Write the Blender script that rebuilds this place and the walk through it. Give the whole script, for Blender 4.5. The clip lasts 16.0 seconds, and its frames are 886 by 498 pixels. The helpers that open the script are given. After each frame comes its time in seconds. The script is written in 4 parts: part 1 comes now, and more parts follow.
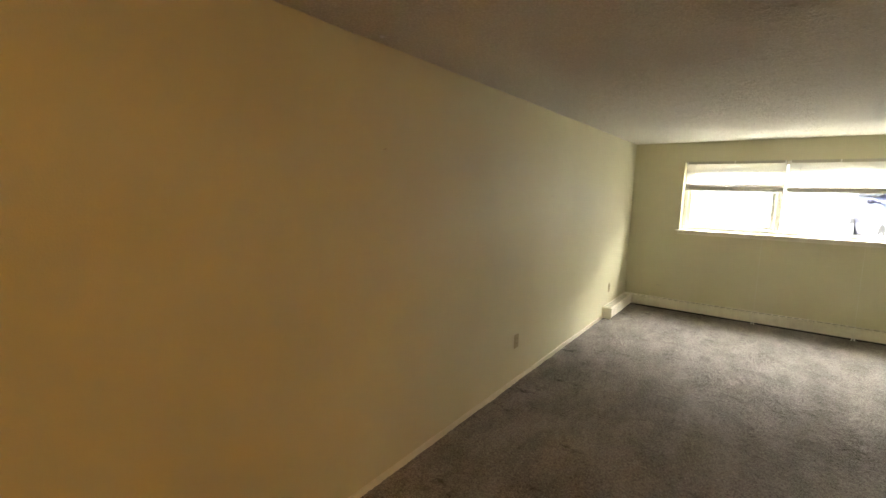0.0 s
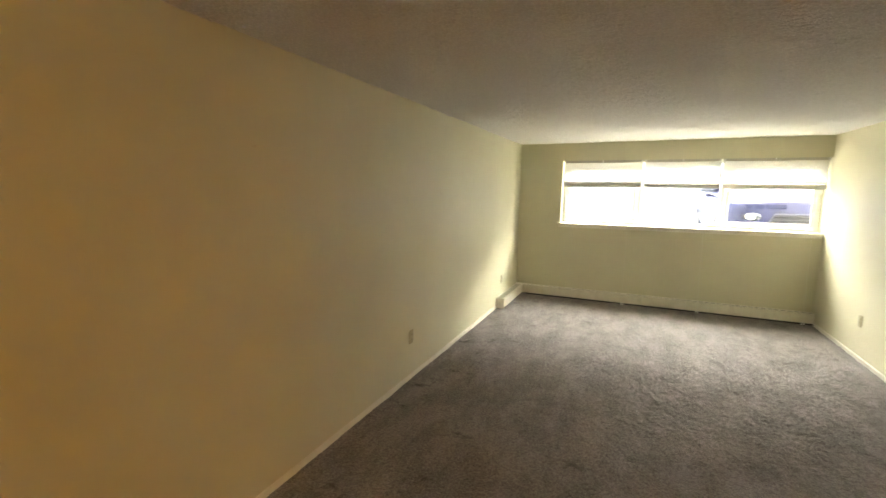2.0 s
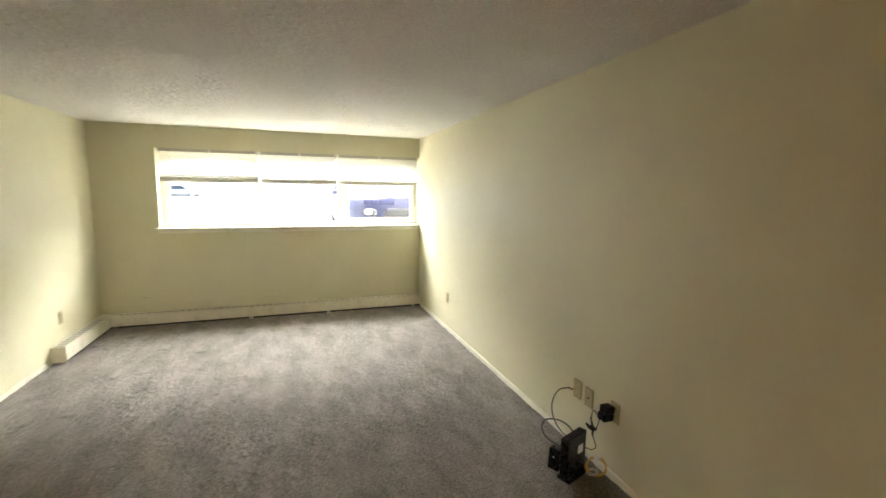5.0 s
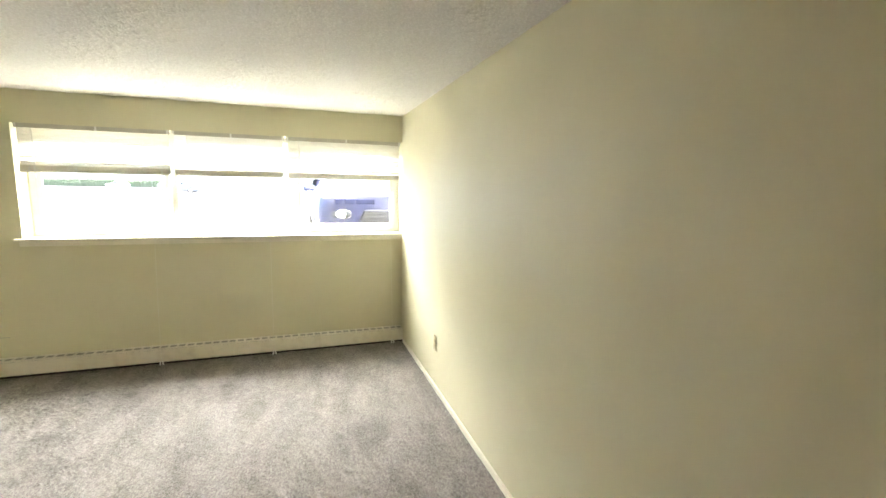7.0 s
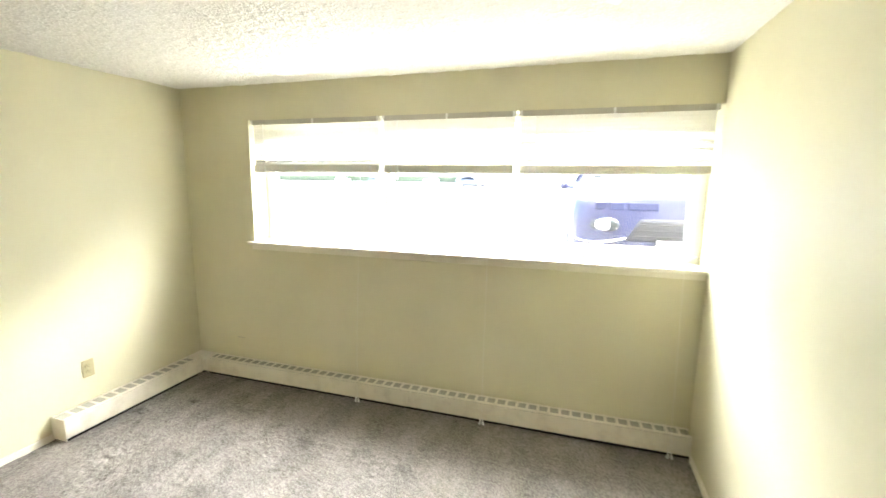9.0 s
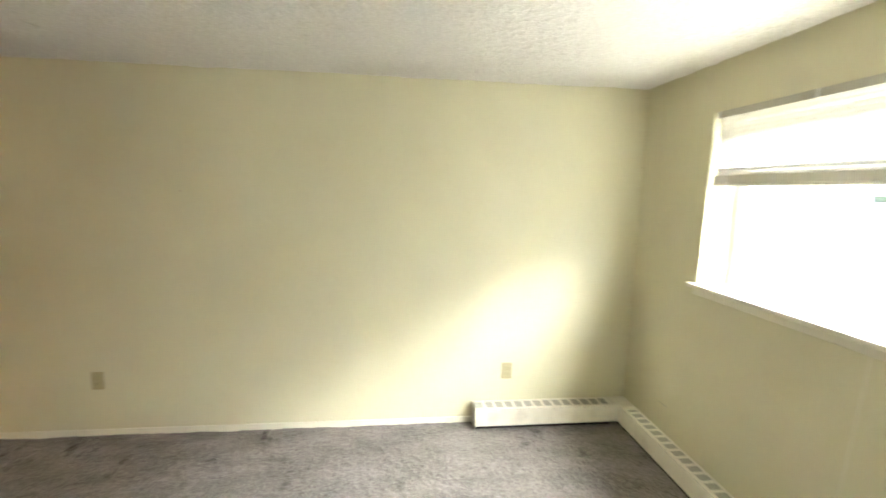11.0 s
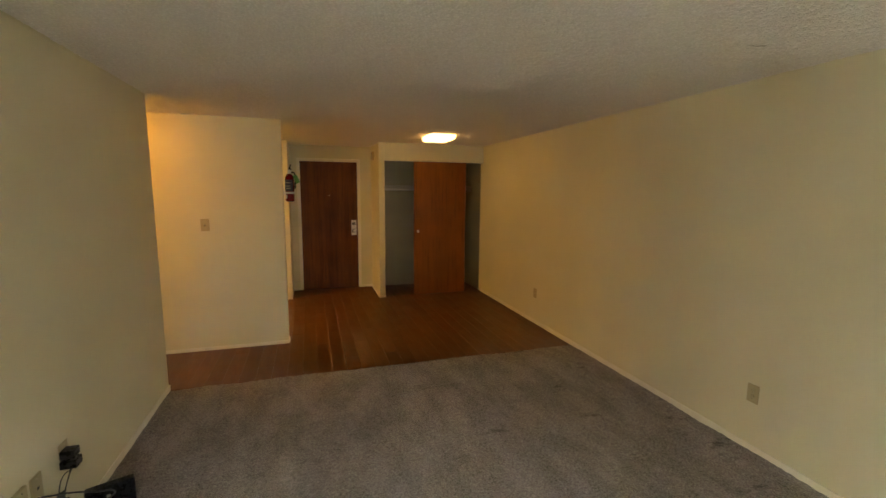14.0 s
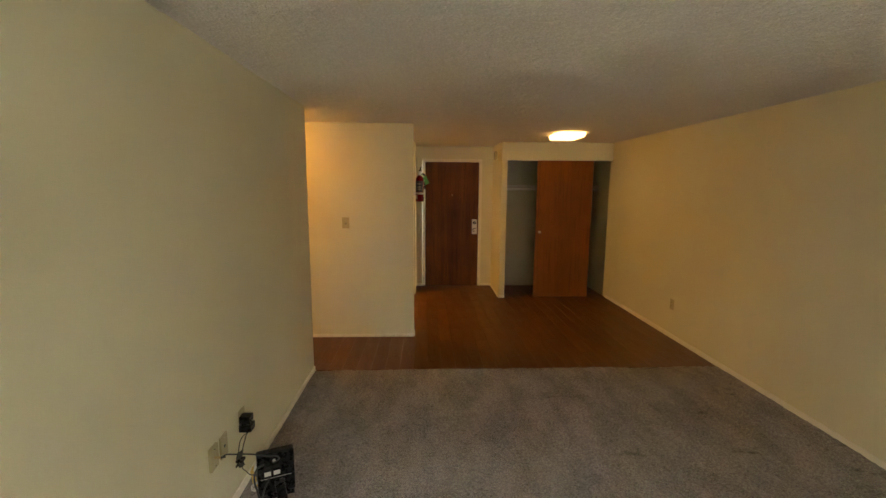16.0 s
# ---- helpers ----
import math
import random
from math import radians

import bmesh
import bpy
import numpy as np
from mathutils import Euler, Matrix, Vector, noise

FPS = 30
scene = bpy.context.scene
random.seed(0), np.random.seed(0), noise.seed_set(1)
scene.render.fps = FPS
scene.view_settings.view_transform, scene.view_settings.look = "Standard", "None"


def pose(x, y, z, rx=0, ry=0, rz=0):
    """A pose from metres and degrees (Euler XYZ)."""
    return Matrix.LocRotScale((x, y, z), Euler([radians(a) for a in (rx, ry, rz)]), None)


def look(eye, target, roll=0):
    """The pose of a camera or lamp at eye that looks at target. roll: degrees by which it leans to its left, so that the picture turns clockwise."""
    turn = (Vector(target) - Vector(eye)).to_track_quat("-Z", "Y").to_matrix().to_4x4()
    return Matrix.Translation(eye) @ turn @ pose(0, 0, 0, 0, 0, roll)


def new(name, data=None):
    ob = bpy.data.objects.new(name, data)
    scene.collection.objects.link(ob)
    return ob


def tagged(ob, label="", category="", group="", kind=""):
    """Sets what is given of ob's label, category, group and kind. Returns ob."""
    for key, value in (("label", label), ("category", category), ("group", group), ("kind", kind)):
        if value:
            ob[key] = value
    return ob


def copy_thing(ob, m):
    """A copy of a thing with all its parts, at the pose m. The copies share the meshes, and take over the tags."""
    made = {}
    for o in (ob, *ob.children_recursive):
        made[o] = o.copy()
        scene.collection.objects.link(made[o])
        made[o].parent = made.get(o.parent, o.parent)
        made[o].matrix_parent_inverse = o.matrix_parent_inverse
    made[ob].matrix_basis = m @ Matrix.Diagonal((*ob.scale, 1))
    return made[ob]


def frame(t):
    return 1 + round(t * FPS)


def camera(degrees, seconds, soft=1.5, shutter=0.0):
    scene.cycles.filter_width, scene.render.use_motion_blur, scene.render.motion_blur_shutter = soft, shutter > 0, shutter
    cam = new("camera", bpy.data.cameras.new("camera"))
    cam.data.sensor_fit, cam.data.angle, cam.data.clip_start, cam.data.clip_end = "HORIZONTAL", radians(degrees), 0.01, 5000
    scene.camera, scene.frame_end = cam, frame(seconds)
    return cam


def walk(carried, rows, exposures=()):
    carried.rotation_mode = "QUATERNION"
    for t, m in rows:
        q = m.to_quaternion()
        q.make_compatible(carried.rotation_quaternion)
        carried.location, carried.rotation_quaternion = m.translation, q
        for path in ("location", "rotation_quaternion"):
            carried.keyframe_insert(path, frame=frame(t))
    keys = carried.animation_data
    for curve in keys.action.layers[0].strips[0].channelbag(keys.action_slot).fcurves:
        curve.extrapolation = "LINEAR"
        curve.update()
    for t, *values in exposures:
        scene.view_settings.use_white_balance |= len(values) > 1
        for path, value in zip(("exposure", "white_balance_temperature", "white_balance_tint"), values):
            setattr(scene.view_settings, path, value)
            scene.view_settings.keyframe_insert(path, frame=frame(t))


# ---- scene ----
cam = camera(92.0, 16.0, shutter=0.3)
PATH = [
    (0, (1.537, -6.565, 1.592), (0.351, -4.979, 1.316), 1.2),
    (0.5, (1.586, -6.591, 1.6), (0.412, -4.997, 1.321), 1.2),
    (1, (1.631, -6.562, 1.598), (0.465, -4.964, 1.304), 1.2),
    (1.5, (1.632, -6.573, 1.587), (0.6, -4.884, 1.301), 1.0),
    (2, (1.657, -6.513, 1.595), (0.842, -4.708, 1.317), 0.7),
    (2.5, (1.691, -6.49, 1.589), (1.119, -4.593, 1.318), 0.8),
    (3, (1.704, -6.442, 1.562), (1.401, -4.484, 1.292), 0.9),
    (3.5, (1.734, -6.351, 1.55), (1.791, -4.37, 1.285), 0.9),
    (4, (1.827, -6.169, 1.545), (2.171, -4.216, 1.283), 1.3),
    (4.5, (1.968, -5.906, 1.541), (2.457, -3.986, 1.27), 1.1),
    (5, (2.084, -5.664, 1.559), (2.735, -3.791, 1.298), 0.7),
    (5.2, (2.134, -5.561, 1.566), (2.858, -3.716, 1.299), 0.9),
    (7.3, (2.785, -3.99, 1.566), (3.356, -2.093, 1.287), 1.1),
    (7.5, (2.816, -3.814, 1.568), (3.297, -1.893, 1.289), 1.1),
    (7.8, (2.889, -3.556, 1.588), (3.178, -1.598, 1.302), 0.9),
    (8, (2.938, -3.375, 1.596), (3.103, -1.403, 1.309), 1.2),
    (8.2, (2.985, -3.222, 1.608), (2.996, -1.245, 1.307), 1.1),
    (10.3, (2.929, -1.889, 1.585), (1.336, -0.712, 1.309), 0.9),
    (10.4, (2.902, -1.83, 1.582), (1.232, -0.764, 1.312), 1.0),
    (10.5, (2.873, -1.791, 1.579), (1.132, -0.846, 1.301), 1.1),
    (11, (2.747, -1.638, 1.595), (0.778, -1.418, 1.32), 1.3),
    (11.5, (2.624, -1.608, 1.63), (0.702, -2.072, 1.324), 0.6),
    (12, (2.533, -1.618, 1.648), (0.84, -2.632, 1.325), 0.6),
    (12.5, (2.506, -1.644, 1.611), (1.195, -3.124, 1.31), 0.3),
    (13, (2.49, -1.631, 1.58), (1.576, -3.389, 1.3), 0.2),
    (13.5, (2.547, -1.641, 1.589), (1.852, -3.494, 1.299), 0.6),
    (14, (2.587, -1.662, 1.595), (1.997, -3.553, 1.324), 0.5),
    (14.5, (2.632, -1.687, 1.604), (2.184, -3.615, 1.32), 0.8),
    (15, (2.672, -1.709, 1.609), (2.42, -3.671, 1.317), 0.3),
    (15.5, (2.691, -1.721, 1.62), (2.572, -3.698, 1.343), 0.6),
    (16, (2.71, -1.716, 1.626), (2.628, -3.693, 1.34), 0.4),
]
EXPOSURE = [(0, 4.27, 6900, 10), (2.5, 4.5, 6780, 10), (3.5, 4.5, 6680, 10), (5.0, 4.59, 6550, 10), (7.5, 4.81, 6400, 10),
            (10.3, 5.0, 6250, 10), (11.0, 4.93, 6250, 10), (12.0, 4.7, 6250, 10), (13.0, 4.47, 6700, 10), (14, 4.54, 6900, 10), (16, 4.54, 6950, 10)]
walk(cam, [(t, look(eye, target, roll)) for t, eye, target, roll in PATH], EXPOSURE)

# ---- daylight: overcast, bright, coming from the street side ----
world = bpy.data.worlds.new("sky")
scene.world = world
world.use_nodes = True
wn = world.node_tree
sky = wn.nodes.new("ShaderNodeTexSky")
sky.sky_type = "NISHITA"
sky.sun_disc = False
sky.sun_elevation = radians(57)
sky.sun_rotation = radians(22)
sky.air_density = 1.0
sky.dust_density = 0.5
wn.links.new(sky.outputs["Color"], wn.nodes["Background"].inputs["Color"])
wn.nodes["Background"].inputs["Strength"].default_value = 0.05

sun_data = bpy.data.lights.new("sun", "SUN")
sun_data.energy = 5.0
sun_data.angle = radians(98)
sun_data.color = (1.0, 0.985, 0.965)
sun = new("sun", sun_data)
sun.matrix_world = look((9.1, 17.7, 30.6), (2.0, 0.0, 1.2))

LAMP = (1.0, 0.56, 0.17)
LAMP_POWER = 0.36

# ---- plan (metres) ----
WID = 3.70        # living room width
HGT = 2.275       # ceiling
EEND = -5.385     # end of the east wall, edge of the carpet
WINGY = -6.25     # front face of the wing wall
WINGX = 2.835     # free end of the wing wall
CLOY = -7.905     # closet front
SOUTH = -8.71     # entry wall
EAST2 = 5.40      # far wall of the side rooms
WX0, WX1, WZ0, WZ1 = 0.625, WID, 1.12, 2.02   # window opening
DX0, DX1, DZ = 1.84, 2.715, 2.03              # entry door
GROUND = 0.60     # parking lot outside


# ---- materials ----
def mat(name, color, rough=0.6, metal=0.0, spec=None):
    m = bpy.data.materials.new(name)
    m.use_nodes = True
    b = m.node_tree.nodes["Principled BSDF"]
    b.inputs["Base Color"].default_value = (*color, 1)
    b.inputs["Roughness"].default_value = rough
    b.inputs["Metallic"].default_value = metal
    if spec is not None:
        b.inputs["Specular IOR Level"].default_value = spec
    return m


def coords(m, scale=(1, 1, 1)):
    nt = m.node_tree
    tc = nt.nodes.new("ShaderNodeTexCoord")
    mp = nt.nodes.new("ShaderNodeMapping")
    mp.inputs["Scale"].default_value = scale
    nt.links.new(tc.outputs["Object"], mp.inputs["Vector"])
    return mp.outputs["Vector"]


def noise_node(m, vec, scale, detail=4.0, rough=0.55):
    n = m.node_tree.nodes.new("ShaderNodeTexNoise")
    n.inputs["Scale"].default_value = scale
    n.inputs["Detail"].default_value = detail
    n.inputs["Roughness"].default_value = rough
    m.node_tree.links.new(vec, n.inputs["Vector"])
    return n.outputs["Fac"]


def ramp(m, fac, lo, hi, a, b):
    r = m.node_tree.nodes.new("ShaderNodeMapRange")
    r.inputs["From Min"].default_value, r.inputs["From Max"].default_value = lo, hi
    r.inputs["To Min"].default_value, r.inputs["To Max"].default_value = a, b
    m.node_tree.links.new(fac, r.inputs["Value"])
    return r.outputs["Result"]


def blend(m, fac, a, b):
    """Mix two colours (or sockets) by a factor socket."""
    n = m.node_tree.nodes.new("ShaderNodeMix")
    n.data_type = "RGBA"
    m.node_tree.links.new(fac, n.inputs[0])
    for i, v in ((6, a), (7, b)):
        if isinstance(v, tuple):
            n.inputs[i].default_value = (*v, 1)
        else:
            m.node_tree.links.new(v, n.inputs[i])
    return n.outputs[2]


def into(m, socket, name):
    m.node_tree.links.new(socket, m.node_tree.nodes["Principled BSDF"].inputs[name])


def bump(m, height, strength, distance, below=None):
    n = m.node_tree.nodes.new("ShaderNodeBump")
    n.inputs["Strength"].default_value = strength
    n.inputs["Distance"].default_value = distance
    m.node_tree.links.new(height, n.inputs["Height"])
    if below is not None:
        m.node_tree.links.new(below, n.inputs["Normal"])
    into(m, n.outputs["Normal"], "Normal")
    return n.outputs["Normal"]


def add(m, a, b, op="ADD"):
    n = m.node_tree.nodes.new("ShaderNodeMath")
    n.operation = op
    m.node_tree.links.new(a, n.inputs[0])
    if isinstance(b, float):
        n.inputs[1].default_value = b
    else:
        m.node_tree.links.new(b, n.inputs[1])
    return n.outputs[0]


# cream roller-painted plaster
M_WALL = mat("cream_wall_paint", (0.755, 0.735, 0.57), 0.55, spec=0.35)
v = coords(M_WALL)
big = noise_node(M_WALL, v, 1.3, 5)
into(M_WALL, blend(M_WALL, ramp(M_WALL, big, 0.3, 0.7, 0, 1), (0.63, 0.60, 0.41), (0.675, 0.645, 0.45)), "Base Color")
fine = noise_node(M_WALL, v, 160, 3)
mid = noise_node(M_WALL, v, 14, 3)
bump(M_WALL, add(M_WALL, fine, add(M_WALL, mid, 1.2, "MULTIPLY")), 0.22, 0.004)

M_TRIM = mat("cream_trim_paint", (0.68, 0.65, 0.50), 0.4, spec=0.4)
v = coords(M_TRIM)
into(M_TRIM, blend(M_TRIM, ramp(M_TRIM, noise_node(M_TRIM, v, 9, 6), 0.35, 0.75, 0, 1), (0.79, 0.765, 0.63), (0.72, 0.69, 0.555)), "Base Color")
bump(M_TRIM, noise_node(M_TRIM, v, 60, 3), 0.15, 0.002)

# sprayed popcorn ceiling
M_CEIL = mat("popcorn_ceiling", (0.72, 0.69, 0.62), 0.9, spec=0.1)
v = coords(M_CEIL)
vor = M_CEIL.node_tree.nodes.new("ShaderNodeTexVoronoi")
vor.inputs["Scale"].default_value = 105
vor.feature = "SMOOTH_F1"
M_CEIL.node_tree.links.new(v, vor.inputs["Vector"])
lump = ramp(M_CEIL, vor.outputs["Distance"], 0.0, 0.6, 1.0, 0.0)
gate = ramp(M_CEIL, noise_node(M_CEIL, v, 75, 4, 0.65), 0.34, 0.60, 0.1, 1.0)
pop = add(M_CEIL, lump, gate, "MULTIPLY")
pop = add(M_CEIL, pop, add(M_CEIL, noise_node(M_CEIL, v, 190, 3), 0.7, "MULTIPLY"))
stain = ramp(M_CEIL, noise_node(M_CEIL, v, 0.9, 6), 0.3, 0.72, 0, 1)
lump_tone = blend(M_CEIL, stain, (0.85, 0.83, 0.77), (0.90, 0.885, 0.83))
# shade between the lumps put into the colour: hollows darker than lumps
into(M_CEIL, blend(M_CEIL, ramp(M_CEIL, pop, 0.30, 0.95, 1, 0), lump_tone, (0.73, 0.71, 0.65)), "Base Color")
bump(M_CEIL, pop, 0.7, 0.006)

# grey-taupe cut-pile carpet
M_CARPET = mat("taupe_carpet", (0.22, 0.19, 0.165), 0.95, spec=0.05)
v = coords(M_CARPET)
pile = noise_node(M_CARPET, v, 125, 3, 0.8)
tuft = noise_node(M_CARPET, v, 62, 4, 0.8)
tread = noise_node(M_CARPET, coords(M_CARPET, (1.5, 0.62, 1.0)), 3.4, 7, 0.64)
base = blend(M_CARPET, ramp(M_CARPET, tread, 0.40, 0.60, 0, 1), (0.116, 0.104, 0.090), (0.290, 0.263, 0.232))
grainy = add(M_CARPET, add(M_CARPET, pile, 0.65, "MULTIPLY"), add(M_CARPET, tuft, 0.35, "MULTIPLY"))
fleck = blend(M_CARPET, ramp(M_CARPET, grainy, 0.38, 0.62, 0, 1), (0.055, 0.050, 0.044), (0.48, 0.448, 0.405))
soft = M_CARPET.node_tree.nodes.new("ShaderNodeMix")
soft.data_type = "RGBA"
soft.inputs[0].default_value = 0.6
M_CARPET.node_tree.links.new(base, soft.inputs[6])
M_CARPET.node_tree.links.new(fleck, soft.inputs[7])
where = M_CARPET.node_tree.nodes.new("ShaderNodeSeparateXYZ")
M_CARPET.node_tree.links.new(v, where.inputs[0])
worn_side = ramp(M_CARPET, where.outputs["X"], 0.2, 2.2, 1.0, 0.3)
spots = add(M_CARPET, ramp(M_CARPET, noise_node(M_CARPET, coords(M_CARPET, (1.0, 2.1, 1.0)), 2.6, 6, 0.68), 0.585, 0.68, 0, 0.8), worn_side, "MULTIPLY")
into(M_CARPET, blend(M_CARPET, spots, soft.outputs[2], (0.05, 0.042, 0.036)), "Base Color")
bump(M_CARPET, add(M_CARPET, pile, tuft), 0.8, 0.008)


def wood(name, dark, light, along, rough, scale=1.0, spread=0.0, spec=0.5):
    """Wood grain running along the axis named."""
    m = mat(name, dark, rough, spec=spec)
    s = [26 * scale] * 3
    s["xyz".index(along)] = 1.6 * scale
    v = coords(m, tuple(s))
    grain = noise_node(m, v, 1.0, 6, 0.6)
    streak = noise_node(m, v, 5.0, 3, 0.6)
    cloud = noise_node(m, coords(m), 2.2, 4)
    f = add(m, add(m, grain, 0.6, "MULTIPLY"), add(m, cloud, 0.4, "MULTIPLY"))
    c = blend(m, ramp(m, f, 0.36, 0.64, 0, 1), dark, light)
    c = blend(m, ramp(m, streak, 0.52, 0.72, 0, 0.5), c, tuple(0.45 * k for k in dark))
    if spread:
        info = m.node_tree.nodes.new("ShaderNodeObjectInfo")
        c = blend(m, ramp(m, info.outputs["Random"], 0, 1, 0, spread), c, tuple(0.5 * k for k in dark))
    into(m, c, "Base Color")
    into(m, ramp(m, cloud, 0.3, 0.7, rough * 0.8, rough * 1.25), "Roughness")
    bump(m, grain, 0.12, 0.002)
    return m


M_PLANK = wood("red_brown_laminate", (0.088, 0.031, 0.007), (0.155, 0.057, 0.012), "y", 0.40, 0.8, 0.4, 0.35)
M_DOOR = wood("dark_stained_veneer", (0.075, 0.022, 0.005), (0.185, 0.056, 0.011), "z", 0.5, 0.24, 0.0, 0.2)
M_SLIDER = wood("orange_stained_veneer", (0.15, 0.046, 0.005), (0.24, 0.075, 0.009), "z", 0.5, 0.2, 0.0, 0.2)
M_SUBFLOOR = mat("dark_joint_fill", (0.075, 0.03, 0.011), 0.8)

M_WHITE = mat("white_vinyl", (0.82, 0.82, 0.78), 0.35)
v = coords(M_WHITE)
into(M_WHITE, blend(M_WHITE, ramp(M_WHITE, noise_node(M_WHITE, v, 12, 5), 0.4, 0.8, 0, 1), (0.83, 0.83, 0.79), (0.74, 0.73, 0.67)), "Base Color")
M_FRAME = mat("cream_window_frame", (0.56, 0.53, 0.42), 0.45)
v = coords(M_FRAME)
into(M_FRAME, blend(M_FRAME, ramp(M_FRAME, noise_node(M_FRAME, v, 10, 5), 0.4, 0.8, 0, 1), (0.74, 0.725, 0.65), (0.66, 0.64, 0.56)), "Base Color")
M_SLAT = mat("white_blind_slat", (0.85, 0.84, 0.79), 0.45)
M_SLAT.node_tree.nodes["Principled BSDF"].inputs["Transmission Weight"].default_value = 0.0
_tr = M_SLAT.node_tree.nodes.new("ShaderNodeBsdfTranslucent")
_tr.inputs["Color"].default_value = (0.86, 0.84, 0.76, 1)
_mx = M_SLAT.node_tree.nodes.new("ShaderNodeMixShader")
_mx.inputs[0].default_value = 0.5
M_SLAT.node_tree.links.new(M_SLAT.node_tree.nodes["Principled BSDF"].outputs[0], _mx.inputs[1])
M_SLAT.node_tree.links.new(_tr.outputs[0], _mx.inputs[2])
M_SLAT.node_tree.links.new(_mx.outputs[0], M_SLAT.node_tree.nodes["Material Output"].inputs["Surface"])
M_RAIL = mat("grey_white_blind_rail", (0.82, 0.80, 0.71), 0.5)
# headrail cream darkened to carry its backlit shade
M_HEAD = mat("backlit_dark_headrail", (0.50, 0.48, 0.39), 0.4)
M_HEAT = mat("cream_heater_enamel", (0.80, 0.76, 0.63), 0.35)
v = coords(M_HEAT)
into(M_HEAT, blend(M_HEAT, ramp(M_HEAT, noise_node(M_HEAT, v, 7, 7, 0.65), 0.5, 0.78, 0, 1), (0.80, 0.76, 0.63), (0.62, 0.57, 0.45)), "Base Color")
# grey holding the shade of the heater slots; also for print and scuff
M_SHADE_MARK = mat("slot_shade_and_mark_grey", (0.42, 0.41, 0.33), 0.7, 0.0)
M_VOID = mat("dark_gap", (0.02, 0.018, 0.016), 0.9)
M_PLATE = mat("ivory_cover_plate", (0.42, 0.365, 0.20), 0.4)
M_SLOT = mat("brown_socket_slot", (0.06, 0.05, 0.035), 0.5)
M_SCREW = mat("painted_screw", (0.55, 0.48, 0.33), 0.35, 0.6)
M_BLACK = mat("black_plastic", (0.004, 0.004, 0.005), 0.28, spec=0.28)
v = coords(M_BLACK)
into(M_BLACK, ramp(M_BLACK, noise_node(M_BLACK, v, 40, 5), 0.35, 0.7, 0.2, 0.4), "Roughness")
M_CABLE = mat("black_cable_jacket", (0.016, 0.016, 0.016), 0.45)
M_YELLOW = mat("yellow_cable_jacket", (0.62, 0.42, 0.10), 0.45)
M_PALE = mat("pale_grey_cable_jacket", (0.55, 0.53, 0.48), 0.5)
M_STICK = mat("white_sticker", (0.72, 0.72, 0.70), 0.5)
M_BRASS = mat("brass_connector", (0.55, 0.42, 0.20), 0.3, 1.0)
M_STEEL = mat("brushed_steel", (0.58, 0.57, 0.54), 0.28, 1.0)
M_RED = mat("red_enamel", (0.16, 0.006, 0.012), 0.25)
M_GREENTAG = mat("green_paper_tag", (0.10, 0.30, 0.07), 0.7)
M_LABEL = mat("printed_label", (0.55, 0.56, 0.58), 0.45)
M_INK = mat("dark_print", (0.05, 0.05, 0.07), 0.6)
M_SHELF = mat("white_painted_board", (0.46, 0.44, 0.38), 0.5)
M_CLOSET = mat("grey_white_closet_paint", (0.42, 0.41, 0.35), 0.6)
v = coords(M_CLOSET)
into(M_CLOSET, blend(M_CLOSET, ramp(M_CLOSET, noise_node(M_CLOSET, v, 2.0, 6), 0.3, 0.7, 0, 1), (0.37, 0.345, 0.235), (0.42, 0.395, 0.275)), "Base Color")

M_GLASS = mat("window_glass", (1, 1, 1), 0.0)
M_GLASS.node_tree.nodes["Principled BSDF"].inputs["Transmission Weight"].default_value = 1.0
M_GLASS.node_tree.nodes["Principled BSDF"].inputs["IOR"].default_value = 1.45

M_DIFF = mat("lit_opal_diffuser", (0.9, 0.85, 0.75), 0.4)
_b = M_DIFF.node_tree.nodes["Principled BSDF"]
_b.inputs["Emission Color"].default_value = (*LAMP, 1)
_b.inputs["Emission Strength"].default_value = LAMP_POWER

M_DIFF_BRIGHT = mat("brightly_lit_opal_diffuser", (0.9, 0.85, 0.75), 0.4)
_b = M_DIFF_BRIGHT.node_tree.nodes["Principled BSDF"]
_b.inputs["Emission Color"].default_value = (1.0, 0.43, 0.08, 1)
_b.inputs["Emission Strength"].default_value = 0.85

M_DIFF_BULB = mat("kitchen_opal_diffuser", (0.9, 0.85, 0.75), 0.4)
_b = M_DIFF_BULB.node_tree.nodes["Principled BSDF"]
_b.inputs["Emission Color"].default_value = (1.0, 0.52, 0.14, 1)
_b.inputs["Emission Strength"].default_value = 4.6

# outdoors
M_ASPH = mat("sunlit_concrete_lot", (0.40, 0.39, 0.37), 0.9, spec=0.2)
v = coords(M_ASPH)
into(M_ASPH, blend(M_ASPH, ramp(M_ASPH, noise_node(M_ASPH, v, 0.7, 8, 0.65), 0.3, 0.7, 0, 1), (0.18, 0.177, 0.168), (0.23, 0.226, 0.216)), "Base Color")
bump(M_ASPH, noise_node(M_ASPH, v, 90, 4), 0.4, 0.006)


def paint(name, color):
    m = mat(name, color, 0.25)
    m.node_tree.nodes["Principled BSDF"].inputs["Coat Weight"].default_value = 0.8
    return m


